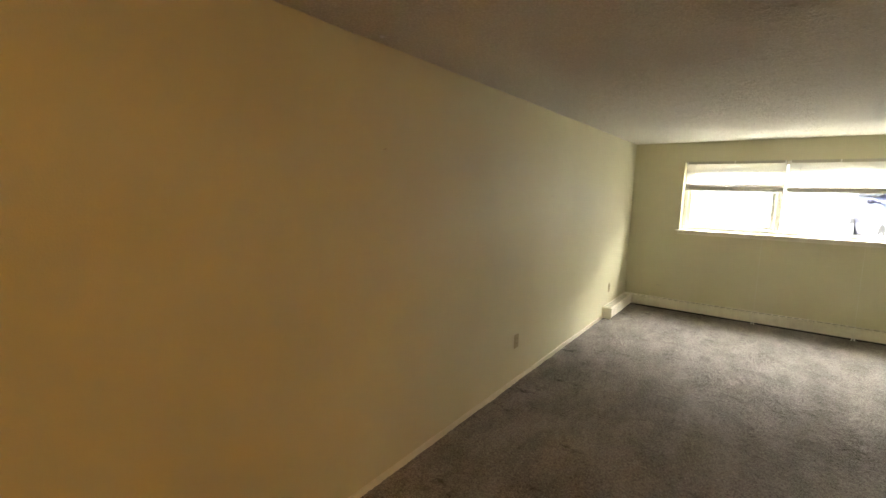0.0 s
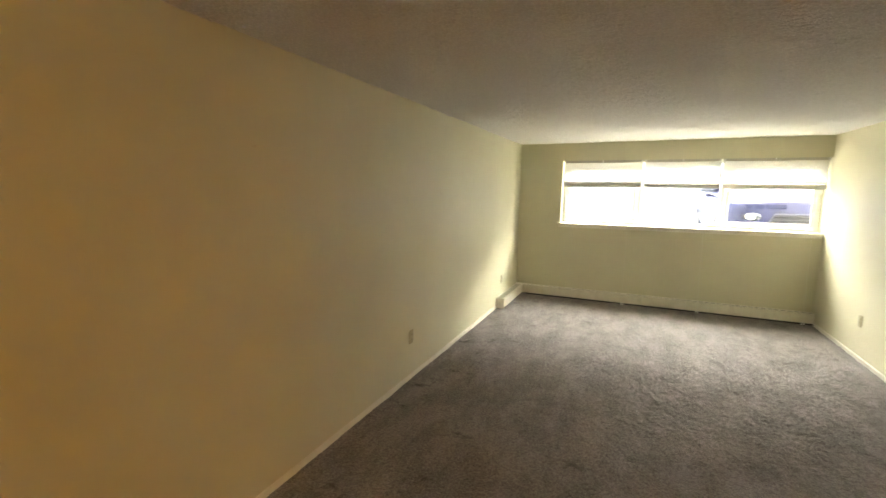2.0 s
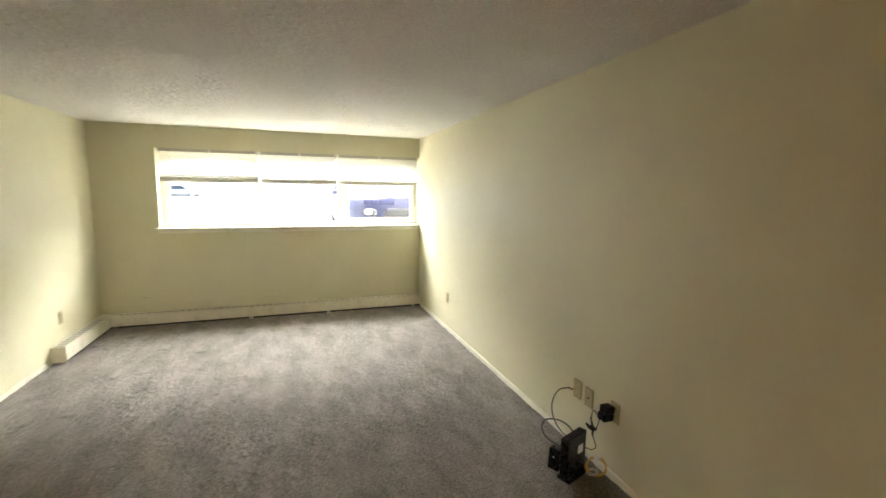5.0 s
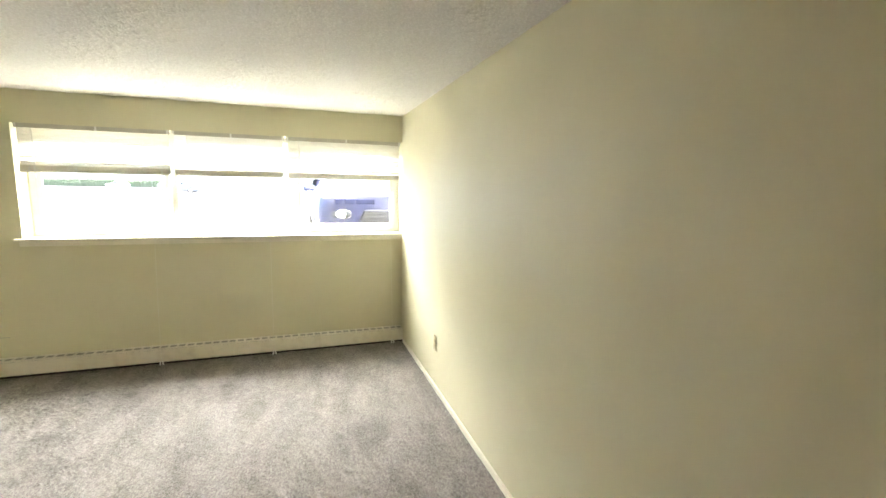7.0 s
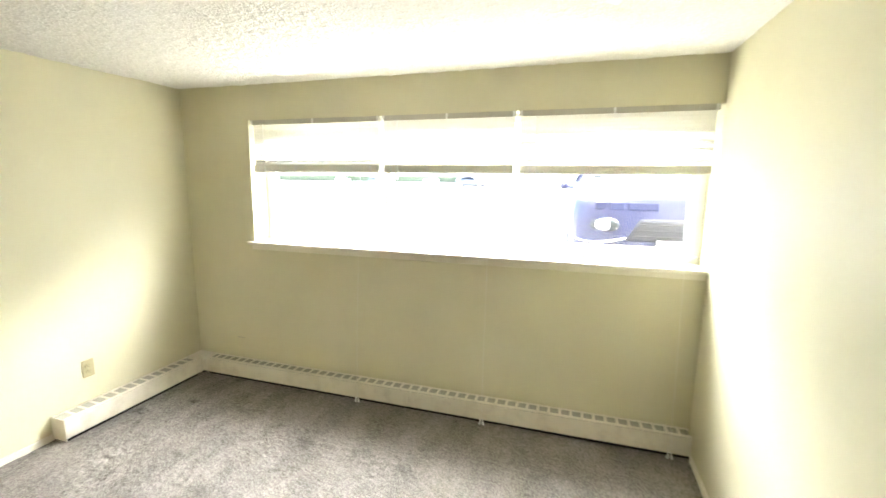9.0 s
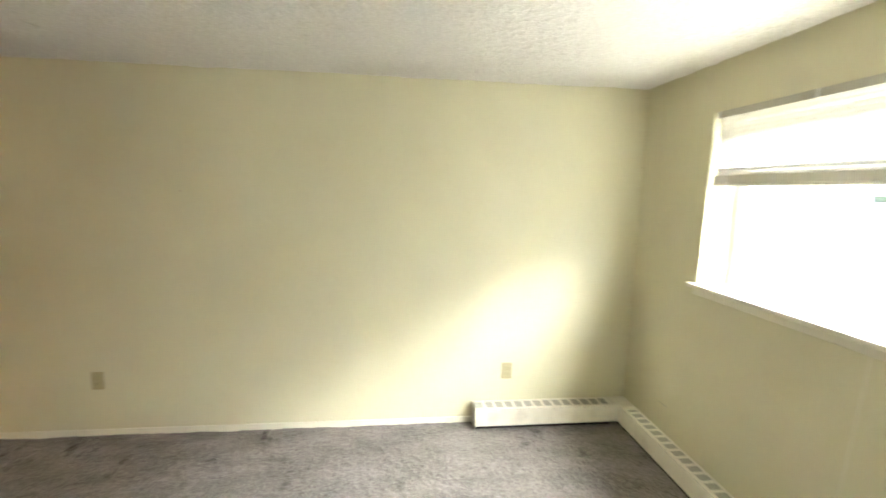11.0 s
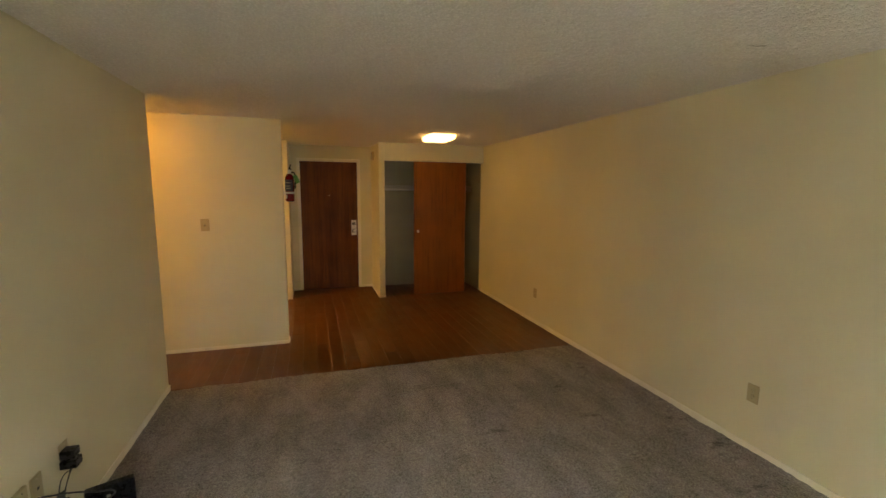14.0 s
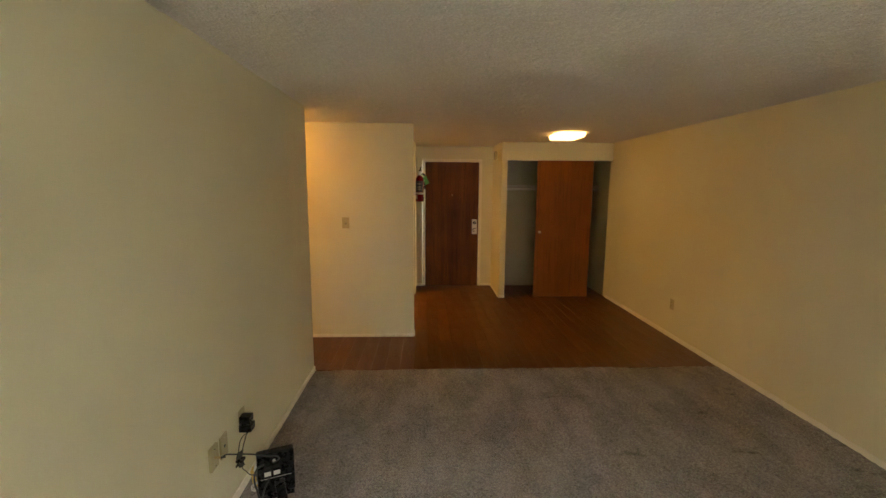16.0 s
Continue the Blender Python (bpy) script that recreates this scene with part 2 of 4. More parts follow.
M_BLUE = paint("blue_car_paint", (0.030, 0.033, 0.068))
M_BLUE.node_tree.nodes["Principled BSDF"].inputs["Coat Weight"].default_value = 0.0
M_BLUE.node_tree.nodes["Principled BSDF"].inputs["Specular IOR Level"].default_value = 0.25
M_WCAR = paint("white_car_paint", (0.75, 0.75, 0.76))
M_GCAR = paint("grey_car_paint", (0.14, 0.15, 0.17))
M_TYRE = mat("tyre_rubber", (0.02, 0.02, 0.02), 0.85)
M_CARGL = mat("tinted_car_glass", (0.02, 0.025, 0.03), 0.05)
M_INTAKE = mat("dark_car_intake", (0.012, 0.013, 0.02), 0.6)
M_CHROME = mat("chrome", (0.8, 0.8, 0.8), 0.08, 1.0)
M_CELL = mat("blue_grey_lamp_glass", (0.022, 0.026, 0.065), 0.35, spec=0.2)
M_PALEGL = mat("pale_far_glass", (0.35, 0.38, 0.42), 0.1)
M_LENS = mat("clear_headlight_lens", (0.75, 0.76, 0.78), 0.1)
M_LEAF = mat("hedge_leaf", (0.07, 0.12, 0.035), 0.6)
_i = M_LEAF.node_tree.nodes.new("ShaderNodeNewGeometry")
into(M_LEAF, blend(M_LEAF, _i.outputs["Random Per Island"], (0.06, 0.085, 0.045), (0.11, 0.14, 0.08)), "Base Color")
M_BARK = mat("bark", (0.10, 0.075, 0.05), 0.9)
M_STUCCO = mat("pale_stucco", (0.72, 0.70, 0.64), 0.85)
v = coords(M_STUCCO)
into(M_STUCCO, blend(M_STUCCO, ramp(M_STUCCO, noise_node(M_STUCCO, v, 0.8, 6), 0.3, 0.7, 0, 1), (0.68, 0.66, 0.60), (0.76, 0.74, 0.68)), "Base Color")
M_ROOF = mat("grey_shingle_roof", (0.12, 0.115, 0.11), 0.9)


# ---- building helpers ----
def box(bm, x0, x1, y0, y1, z0, z1, bevel=0.0, seg=1):
    """Adds a box between the given planes, its edges rounded by bevel."""
    c = ((x0 + x1) / 2, (y0 + y1) / 2, (z0 + z1) / 2)
    s = Matrix.Diagonal((abs(x1 - x0), abs(y1 - y0), abs(z1 - z0), 1))
    r = bmesh.ops.create_cube(bm, size=1, matrix=Matrix.Translation(c) @ s)
    if bevel:
        es = list({e for q in r["verts"] for e in q.link_edges})
        bmesh.ops.bevel(bm, geom=es, offset=bevel, segments=seg, profile=0.5, affect="EDGES")
    return bm


def cyl(bm, p, q, r0, r1=None, n=20, caps=True):
    """Adds a cylinder or cone from p to q."""
    p, q = Vector(p), Vector(q)
    d = q - p
    m = Matrix.Translation((p + q) / 2) @ d.to_track_quat("Z", "Y").to_matrix().to_4x4()
    bmesh.ops.create_cone(bm, cap_ends=caps, segments=n, radius1=r0, radius2=r0 if r1 is None else r1, depth=d.length, matrix=m)
    return bm


def lathe(bm, axis_xy, profile, n=28):
    """Turns a profile of (radius, z) about an upright axis."""
    rings = []
    for r, z in profile:
        rings.append([bm.verts.new((axis_xy[0] + r * math.cos(2 * math.pi * k / n), axis_xy[1] + r * math.sin(2 * math.pi * k / n), z)) for k in range(n)])
    for a, b in zip(rings, rings[1:]):
        for k in range(n):
            bm.faces.new((a[k], a[(k + 1) % n], b[(k + 1) % n], b[k]))
    bm.faces.new(list(reversed(rings[0])))
    bm.faces.new(rings[-1])
    return bm


def spline(points, steps=8):
    """A smooth line through points (Catmull-Rom)."""
    ps = [Vector(p) for p in points]
    ps = [2 * ps[0] - ps[1]] + ps + [2 * ps[-1] - ps[-2]]
    out = []
    for a, b, c, d in zip(ps, ps[1:], ps[2:], ps[3:]):
        for k in range(steps):
            t = k / steps
            out.append(0.5 * (2 * b + (c - a) * t + (2 * a - 5 * b + 4 * c - d) * t * t + (3 * b - a - 3 * c + d) * t ** 3))
    out.append(ps[-2])
    return out


def tube(bm, points, r, n=8, steps=8):
    """Sweeps a round section along a smooth line."""
    line = spline(points, steps)
    up = Vector((0.13, 0.31, 0.94)).normalized()
    rings = []
    for k, p in enumerate(line):
        d = (line[min(k + 1, len(line) - 1)] - line[max(k - 1, 0)]).normalized()
        s = d.cross(up)
        s = s.normalized() if s.length > 1e-4 else d.orthogonal().normalized()
        w = s.cross(d)
        rings.append([bm.verts.new(p + r * (math.cos(2 * math.pi * j / n) * s + math.sin(2 * math.pi * j / n) * w)) for j in range(n)])
        up = w
    for a, b in zip(rings, rings[1:]):
        for j in range(n):
            bm.faces.new((a[j], a[(j + 1) % n], b[(j + 1) % n], b[j]))
    bm.faces.new(list(reversed(rings[0])))
    bm.faces.new(rings[-1])
    return bm


def mesh_of(name, bm, material, smooth=False):
    bmesh.ops.recalc_face_normals(bm, faces=bm.faces)
    me = bpy.data.meshes.new(name)
    bm.to_mesh(me)
    bm.free()
    me.materials.append(material)
    if smooth:
        for p in me.polygons:
            p.use_smooth = True
        me.set_sharp_from_angle(angle=radians(35))
    return me


def part(name, bm, material, parent, label="", smooth=False):
    """Links a bmesh as one mesh object under a thing or a part."""
    ob = new(name, mesh_of(name, bm, material, smooth))
    ob.parent = parent
    if parent is not None:
        ob.matrix_parent_inverse = parent.matrix_basis.inverted()
    return tagged(ob, label)


def thing(name, place, label, category, group="", kind=""):
    """An empty at the base of a thing, to parent its parts."""
    ob = new(name)
    ob.location = place
    ob.empty_display_size = 0.05
    return tagged(ob, label, category, group, kind)


def struct(name, bm, material, label, category, smooth=False):
    ob = new(name, mesh_of(name, bm, material, smooth))
    return tagged(ob, label, category, "", "structure")


B = bmesh.new

# ---- large structure ----
T = 0.12
struct("wall_west", box(B(), -T, 0, SOUTH, 0, -0.05, HGT), M_WALL, "long cream painted plaster wall of the living room", "wall")

bm = B()
NT = 0.30
box(bm, -T, WX0, 0, NT, -0.05, HGT + 0.1)
box(bm, WX0, WX1, 0, NT, -0.05, WZ0 - 0.03)
box(bm, WX0, WX1, 0, NT, WZ1, HGT + 0.1)
box(bm, WX1, WX1 + T, 0, NT, -0.05, HGT + 0.1)
bmesh.ops.remove_doubles(bm, verts=bm.verts, dist=0.0005)
struct("wall_north", bm, M_WALL, "cream painted outer wall with a wide high window", "wall")

struct("wall_east", box(B(), WID, WID + T, EEND, 0, -0.05, HGT, 0.004), M_WALL, "cream painted wall ending at the side passage", "wall")

bm = B()
box(bm, 0, DX0 - 0.045, SOUTH - T, SOUTH, -0.05, HGT)
box(bm, DX1 + 0.045, EAST2, SOUTH - T, SOUTH, -0.05, HGT)
box(bm, DX0 - 0.045, DX1 + 0.045, SOUTH - T, SOUTH, DZ + 0.045, HGT)
struct("wall_south", bm, M_WALL, "cream painted entry wall around the front door", "wall")

struct("wall_wing", box(B(), WINGX, 4.25, WINGY - T, WINGY, -0.05, HGT, 0.004), M_WALL, "cream painted wing wall with a light switch", "wall")
struct("wall_hall", box(B(), 2.86, 2.98, SOUTH, -8.14, -0.05, HGT, 0.004), M_WALL, "short cream painted wall beside the front door", "wall")
struct("wall_passage", box(B(), WID + T, EAST2, EEND, EEND + T, -0.05, HGT), M_WALL, "cream painted wall of the side passage", "wall")
struct("wall_far_east", box(B(), EAST2, EAST2 + T, SOUTH, EEND + T, -0.05, HGT), M_WALL, "cream painted end wall of the side rooms", "wall")

bm = B()
box(bm, 1.535, 1.62, SOUTH, CLOY, -0.05, HGT, 0.003)
struct("wall_closet", bm, M_WALL, "cream painted pier between closet and entry", "wall")
struct("wall_closet_header", box(B(), 0, 1.535, CLOY - 0.09, CLOY, 2.022, HGT), M_WALL, "cream painted header above the closet opening", "wall")
bm = B()
box(bm, 0.0, 0.004, SOUTH + 0.004, CLOY - 0.09, 0.0, 2.2)
box(bm, 0.004, 1.531, SOUTH, SOUTH + 0.004, 0.0, 2.2)
box(bm, 1.531, 1.535, SOUTH + 0.004, CLOY - 0.09, 0.0, 2.2)
struct("closet_lining", bm, M_CLOSET, "grey-white painted closet lining", "wall")

def grain_field(nx, ny, soften, seed):
    """A random field of unit spread whose grains are about soften cells wide."""
    f = np.random.default_rng(seed).standard_normal((nx, ny))
    for _ in range(soften):
        for ax in (0, 1):
            f = (np.roll(f, 1, ax) + 2 * f + np.roll(f, -1, ax)) / 4
    return f / f.std()


def sheet(x0, x1, y0, y1, heights):
    """Vertices and faces of an even grid with the given heights."""
    nx, ny = heights.shape
    gx, gy = np.meshgrid(np.linspace(x0, x1, nx), np.linspace(y0, y1, ny), indexing="ij")
    verts = np.stack([gx, gy, heights], -1).reshape(-1, 3)
    i = (np.arange(nx - 1)[:, None] * ny + np.arange(ny - 1)[None, :]).reshape(-1)
    faces = np.stack([i, i + ny, i + ny + 1, i + 1], -1)
    return verts, faces


def add_mesh(name, verts, faces, material):
    me = bpy.data.meshes.new(name)
    me.from_pydata(verts.tolist(), [], faces.tolist())
    me.materials.append(material)
    for p in me.polygons:
        p.use_smooth = True
    return new(name, me)


BOX_FACES = np.array([(0, 1, 3, 2), (4, 6, 7, 5), (0, 4, 5, 1), (2, 3, 7, 6), (0, 2, 6, 4), (1, 5, 7, 3)])


def slab(x0, x1, y0, y1, z0, z1):
    return np.array([(x, y, z) for x in (x0, x1) for y in (y0, y1) for z in (z0, z1)])


# ceiling: a slab with a sprayed layer of small hanging lumps
CELL = 0.0085
nx, ny = int(EAST2 / CELL), int(-SOUTH / CELL)
lumps = np.clip(grain_field(nx, ny, 2, 11) - 0.1, 0, 2.2) + 0.35 * grain_field(nx, ny, 1, 12)
relief = HGT - 0.0035 - 0.0020 * lumps + 0.0010 * grain_field(nx, ny, 60, 13)
sv, sf = sheet(0, EAST2, SOUTH, 0, relief)
sf = sf[:, ::-1]
bv = slab(-T, EAST2 + T, SOUTH - T, 0, HGT, HGT + 0.1)
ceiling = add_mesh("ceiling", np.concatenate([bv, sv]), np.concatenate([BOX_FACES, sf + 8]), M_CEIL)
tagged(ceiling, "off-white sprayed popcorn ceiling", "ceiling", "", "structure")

# carpet: trodden cut pile in tufts and clumps, turned down at the laminate
nx, ny = int(WID / CELL), int(-EEND / CELL)
pile_h = 0.0014 * grain_field(nx, ny, 1, 21) + 0.0009 * grain_field(nx, ny, 7, 22) + 0.0020 * grain_field(nx, ny, 120, 23)
pile_h = 0.004 + np.clip(pile_h, -0.009, 0.009)
pile_h[:, 0] = -0.012
sv, sf = sheet(0, WID, EEND + 0.004, 0, pile_h)
edge = np.arange(nx) * ny
sv[edge, 1] += 0.004 * grain_field(nx, 2, 6, 24)[:, 0]
bv = slab(0, WID, EEND + 0.004, 0, -0.03, -0.014)
carpet = add_mesh("carpet", np.concatenate([bv, sv]), np.concatenate([BOX_FACES, sf + 8]), M_CARPET)
tagged(carpet, "worn grey-taupe cut-pile wall-to-wall carpet", "carpet", "", "structure")

floor = struct("floor", box(B(), 0, EAST2, SOUTH - T, EEND + 0.002, -0.05, -0.012), M_SUBFLOOR, "red-brown wood-look plank floor of the entry", "floor")
struct("subfloor", box(B(), 0, WID, EEND + 0.002, 0, -0.06, -0.03), M_SUBFLOOR, "dark screed under the carpet", "floor")


def skirting(name, x0, x1, y0, y1, h=0.052):
    struct(name, box(B(), x0, x1, y0, y1, -0.004, h, 0.004, 2), M_TRIM, "low cream painted baseboard strip", "baseboard")


skirting("baseboard", 0, 0.012, CLOY, -1.105, 0.044)
skirting("baseboard", WID - 0.012, WID, EEND, -0.105, 0.044)
skirting("baseboard", WINGX, 4.25, WINGY, WINGY + 0.009, 0.034)
skirting("baseboard", WINGX - 0.009, WINGX, WINGY - T, WINGY, 0.034)
skirting("baseboard", 1.531, 1.624, CLOY, CLOY + 0.009, 0.034)
skirting("baseboard", 1.62, 1.629, SOUTH, CLOY, 0.034)
skirting("baseboard", 1.629, DX0 - 0.046, SOUTH, SOUTH + 0.01, 0.034)
skirting("baseboard", DX1 + 0.046, 2.86, SOUTH, SOUTH + 0.01, 0.034)

# ---- window ----
win = thing("window_1", (WX0, 0.2, WZ0), "wide three-part white window with sliding side sashes", "window", kind="structure")
FY0, FY1 = 0.17, 0.235
bm = B()
box(bm, WX0, WX1, FY0, FY1, WZ0, WZ0 + 0.045, 0.004)
box(bm, WX0, WX1, FY0, FY1, WZ1 - 0.045, WZ1, 0.004)
box(bm, WX0, WX0 + 0.05, FY0, FY1, WZ0 + 0.045, WZ1 - 0.045, 0.004)
box(bm, WX1 - 0.05, WX1, FY0, FY1, WZ0 + 0.045, WZ1 - 0.045, 0.004)
part("window_frame", bm, M_FRAME, win)
MULL = (1.665, 2.665)
for mx in MULL:
    part("mullion", box(B(), mx - 0.03, mx + 0.03, FY0, FY1, WZ0 + 0.045, WZ1 - 0.045, 0.004), M_FRAME, win)


def sash(x0, x1):
    s = 0.045
    z0, z1 = WZ0 + 0.047, WZ1 - 0.047
    bm = B()
    y0, y1 = 0.15, 0.168
    box(bm, x0, x0 + s, y0, y1, z0, z1, 0.004)
    box(bm, x1 - s, x1, y0, y1, z0, z1, 0.004)
    box(bm, x0 + s, x1 - s, y0, y1, z0, z0 + s, 0.004)
    box(bm, x0 + s, x1 - s, y0, y1, z1 - s, z1, 0.004)
    fr = part("sash", bm, M_FRAME, win)
    p = part("pane", box(B(), x0 + s, x1 - s, 0.156, 0.160, z0 + s, z1 - s), M_GLASS, fr)
    p.visible_shadow = False
    part("sash_latch", box(B(), x1 - 0.034, x1 - 0.012, 0.135, 0.15, z0 + 0.30, z0 + 0.37, 0.004), M_WHITE, fr)


sash(WX0 + 0.052, MULL[0] - 0.032)
sash(MULL[1] + 0.032, WX1 - 0.052)
p = part("pane", box(B(), MULL[0] + 0.03, MULL[1] - 0.03, 0.20, 0.204, WZ0 + 0.045, WZ1 - 0.045), M_GLASS, win)
p.visible_shadow = False
bm = B()
box(bm, 0.585, WX1 - 0.002, -0.042, 0.0, WZ0 - 0.022, WZ0, 0.005, 2)
box(bm, WX0 + 0.001, WX1 - 0.002, 0.0, FY0, WZ0 - 0.03, WZ0 + 0.0005)
part("window_sill", bm, M_TRIM, win, "cream painted window sill")
part("sill_apron", box(B(), 0.605, WX1 - 0.002, -0.012, -0.0005, WZ0 - 0.062, WZ0 - 0.022, 0.003), M_TRIM, win)
bm = B()
box(bm, WX0 - 0.03, WX0, NT, NT + 0.02, WZ0 - 0.05, WZ1 + 0.05)
box(bm, WX0 - 0.03, WX1 + 0.03, NT, NT + 0.05, WZ0 - 0.08, WZ0 - 0.04)
part("outer_trim", bm, M_WHITE, win)


# ---- mini blinds, each pulled up to half height ----
def mini_blind(x0, x1, cord_x, sag):
    th = thing("mini_blind", ((x0 + x1) / 2, 0.02, WZ1 - 0.05), "white horizontal mini blind pulled half up over a window light", "blind", "blinds in the window")
    y = 0.018
    bm = B()
    box(bm, x0, x1, y - 0.016, y + 0.014, WZ1 - 0.030, WZ1 - 0.003, 0.003)
    box(bm, x0, x1, y - 0.019, y - 0.0165, WZ1 - 0.034, WZ1 - 0.0265)
    box(bm, x0, x1, y - 0.019, y - 0.0165, WZ1 - 0.010, WZ1 - 0.001)
    hr = part("headrail", bm, M_HEAD, th)
    for bx in (x0 + 0.006, x1 - 0.020, (x0 + x1) / 2):
        part("bracket", box(B(), bx, bx + 0.014, y - 0.022, y - 0.0192, WZ1 - 0.036, WZ1 - 0.001, 0.001), M_WHITE, hr)
    # hanging slats share one mesh
    bm = B()
    rows = []
    for k in range(7):
        a = (k / 6 - 0.5)
        py, pz = a * 0.025, 0.0022 * (1 - 4 * a * a)
        rows.append([bm.verts.new((xx, py, pz)) for xx in (x0 + 0.008, x1 - 0.008)])
    for a, b in zip(rows, rows[1:]):
        bm.faces.new((a[0], a[1], b[1], b[0]))
    geo = bmesh.ops.solidify(bm, geom=list(bm.faces), thickness=0.0006)
    me = mesh_of("slat", bm, M_SLAT, True)
    top, low = WZ1 - 0.042, 1.704
    n = 14
    for k in range(n):
        s = new("slat", me)
        z = low + (top - low) * k / (n - 1)
        s.matrix_basis = pose(0, y, z, -50 + random.uniform(-0.8, 0.8), 0, 0)
        s.parent = th
        s.matrix_parent_inverse = th.matrix_basis.inverted()
    # gathered slats above the bottom rail
    bm = B()
    m = 16
    vs = []
    for q in range(m + 1):
        xa = x0 + 0.008 + (x1 - x0 - 0.016) * q / m
        za = sag * (1 - (2 * q / m - 1) ** 2)
        vs.append([bm.verts.new((xa, yy, za + zz)) for yy, zz in ((-0.0125, 0), (0.0125, 0), (0.0125, 0.0028), (-0.0125, 0.0028))])
    for a, b in zip(vs, vs[1:]):
        for q in range(4):
            bm.faces.new((a[q], a[(q + 1) % 4], b[(q + 1) % 4], b[q]))
    bm.faces.new(vs[0])
    bm.faces.new(list(reversed(vs[-1])))
    flat = mesh_of("slat", bm, M_RAIL)
    for k in range(12):
        s = new("slat", flat)
        s.matrix_basis = pose(0, y + random.uniform(-0.0035, 0.0035), 1.6598 + 0.0030 * k)
        s.parent = th
        s.matrix_parent_inverse = th.matrix_basis.inverted()
    bm = B()
    box(bm, x0 + 0.008, x1 - 0.008, y - 0.013, y + 0.013, 1.644, 1.660, 0.004, 2)
    br = part("bottom_rail", bm, M_RAIL, th)
    for f in (0.07, 0.36, 0.64, 0.93):
        cx = x0 + (x1 - x0) * f
        part("cord_cap", box(B(), cx - 0.007, cx + 0.007, y - 0.0185, y - 0.0170, 1.644, 1.698, 0.0005), M_WHITE, br)
        bm = B()
        cyl(bm, (cx, y - 0.0142, 1.660), (cx, y - 0.0142, WZ1 - 0.03), 0.0008, n=6)
        cyl(bm, (cx, y + 0.0142, 1.660), (cx, y + 0.0142, WZ1 - 0.03), 0.0008, n=6)
        part("ladder_cord", bm, M_WHITE, th)
    wand = B()
    tube(wand, [(x0 + 0.11, y - 0.022, WZ1 - 0.03), (x0 + 0.112, y - 0.024, WZ1 - 0.2), (x0 + 0.112, y - 0.022, WZ1 - 0.42)], 0.0035, 6, 4)
    part("tilt_wand", wand, M_WHITE, th, "clear-white plastic tilt wand", True)
    # lift cord hanging over the sill and down to the carpet
    cx = cord_x
    bm = B()
    tube(bm, [(cx, y - 0.02, WZ1 - 0.02), (cx, y - 0.022, 1.7), (cx - 0.003, -0.030, 1.3), (cx - 0.004, -0.050, WZ0 + 0.02), (cx - 0.004, -0.052, WZ0 - 0.06), (cx - 0.002, -0.10, 0.45),
              (cx, -0.118, 0.155), (cx + 0.002, -0.122, 0.05)], 0.0008, 6, 5)
    lc = part("lift_cord", bm, M_WHITE, th, "thin white lift cord", True)
    for d in (-0.012, 0.014):
        part("tassel", cyl(B(), (cx + d, -0.125, 0.012), (cx + d * 0.5, -0.122, 0.048), 0.008, 0.004, 10), M_WHITE, lc)


mini_blind(0.645, 1.690, 1.545, 0.0)
mini_blind(1.708, 2.600, 2.46, 0.0)
mini_blind(2.618, 3.680, 3.58, 0.0)


# ---- hydronic baseboard heaters ----
def heater(along_x, a0, a1, depth, label):
    """Runs from a0 to a1 along one wall, standing out by depth."""
    th = thing("baseboard_heater", ((a0 + a1) / 2, -depth / 2, 0.0) if along_x else (depth / 2, (a0 + a1) / 2, 0.0), label, "heater", "heaters along the outer walls")

    def bx(bm, s0, s1, d0, d1, z0, z1, bev=0.0):
        if along_x:
            return box(bm, s0, s1, -d1, -d0, z0, z1, bev)
        return box(bm, d0, d1, s0, s1, z0, z1, bev)

    zt, zb = 0.152, 0.028
    part("front_panel", bx(B(), a0, a1, depth - 0.004, depth, zb, zt - 0.012, 0.0015), M_HEAT, th)
    bm = B()
    bx(bm, a0, a1, 0.001, 0.013, zt - 0.004, zt)
    bx(bm, a0, a1, depth - 0.022, depth - 0.0005, zt - 0.0115, zt, 0.004)
    part("top_edge", bm, M_HEAT, th)
    pitch, gap = 0.068, 0.050
    n = int((a1 - a0 - 0.10) / pitch)
    start = a0 + ((a1 - a0) - n * pitch) / 2
    bm = bx(B(), -(pitch - gap) / 2, (pitch - gap) / 2, 0.013, depth - 0.022, zt - 0.0035, zt - 0.0003)
    bar = mesh_of("grille_bar", bm, M_HEAT)
    for k in range(n + 1):
        o = new("grille_bar", bar)
        o.matrix_basis = pose(start + k * pitch, 0, 0) if along_x else pose(0, start + k * pitch, 0)
        o.parent = th
        o.matrix_parent_inverse = th.matrix_basis.inverted()
    # damper greyer than the enamel: shade below the grille is in its colour
    bm = bx(B(), a0 + 0.01, a1 - 0.01, 0.006, depth - 0.006, zt - 0.016, zt - 0.010)
    part("damper", bm, M_SHADE_MARK, th, "damper behind the grille, coloured grey for slot shade")
    part("back_plate", bx(B(), a0, a1, 0.0005, 0.0035, 0.01, zt - 0.005), M_HEAT, th)
    # near-black filler stands for the shade under the front panel
    part("toe_shade_fill", bx(B(), a0 + 0.004, a1 - 0.004, 0.004, depth - 0.012, 0.006, 0.03), M_VOID, th)
    return th, bx, zb, zt


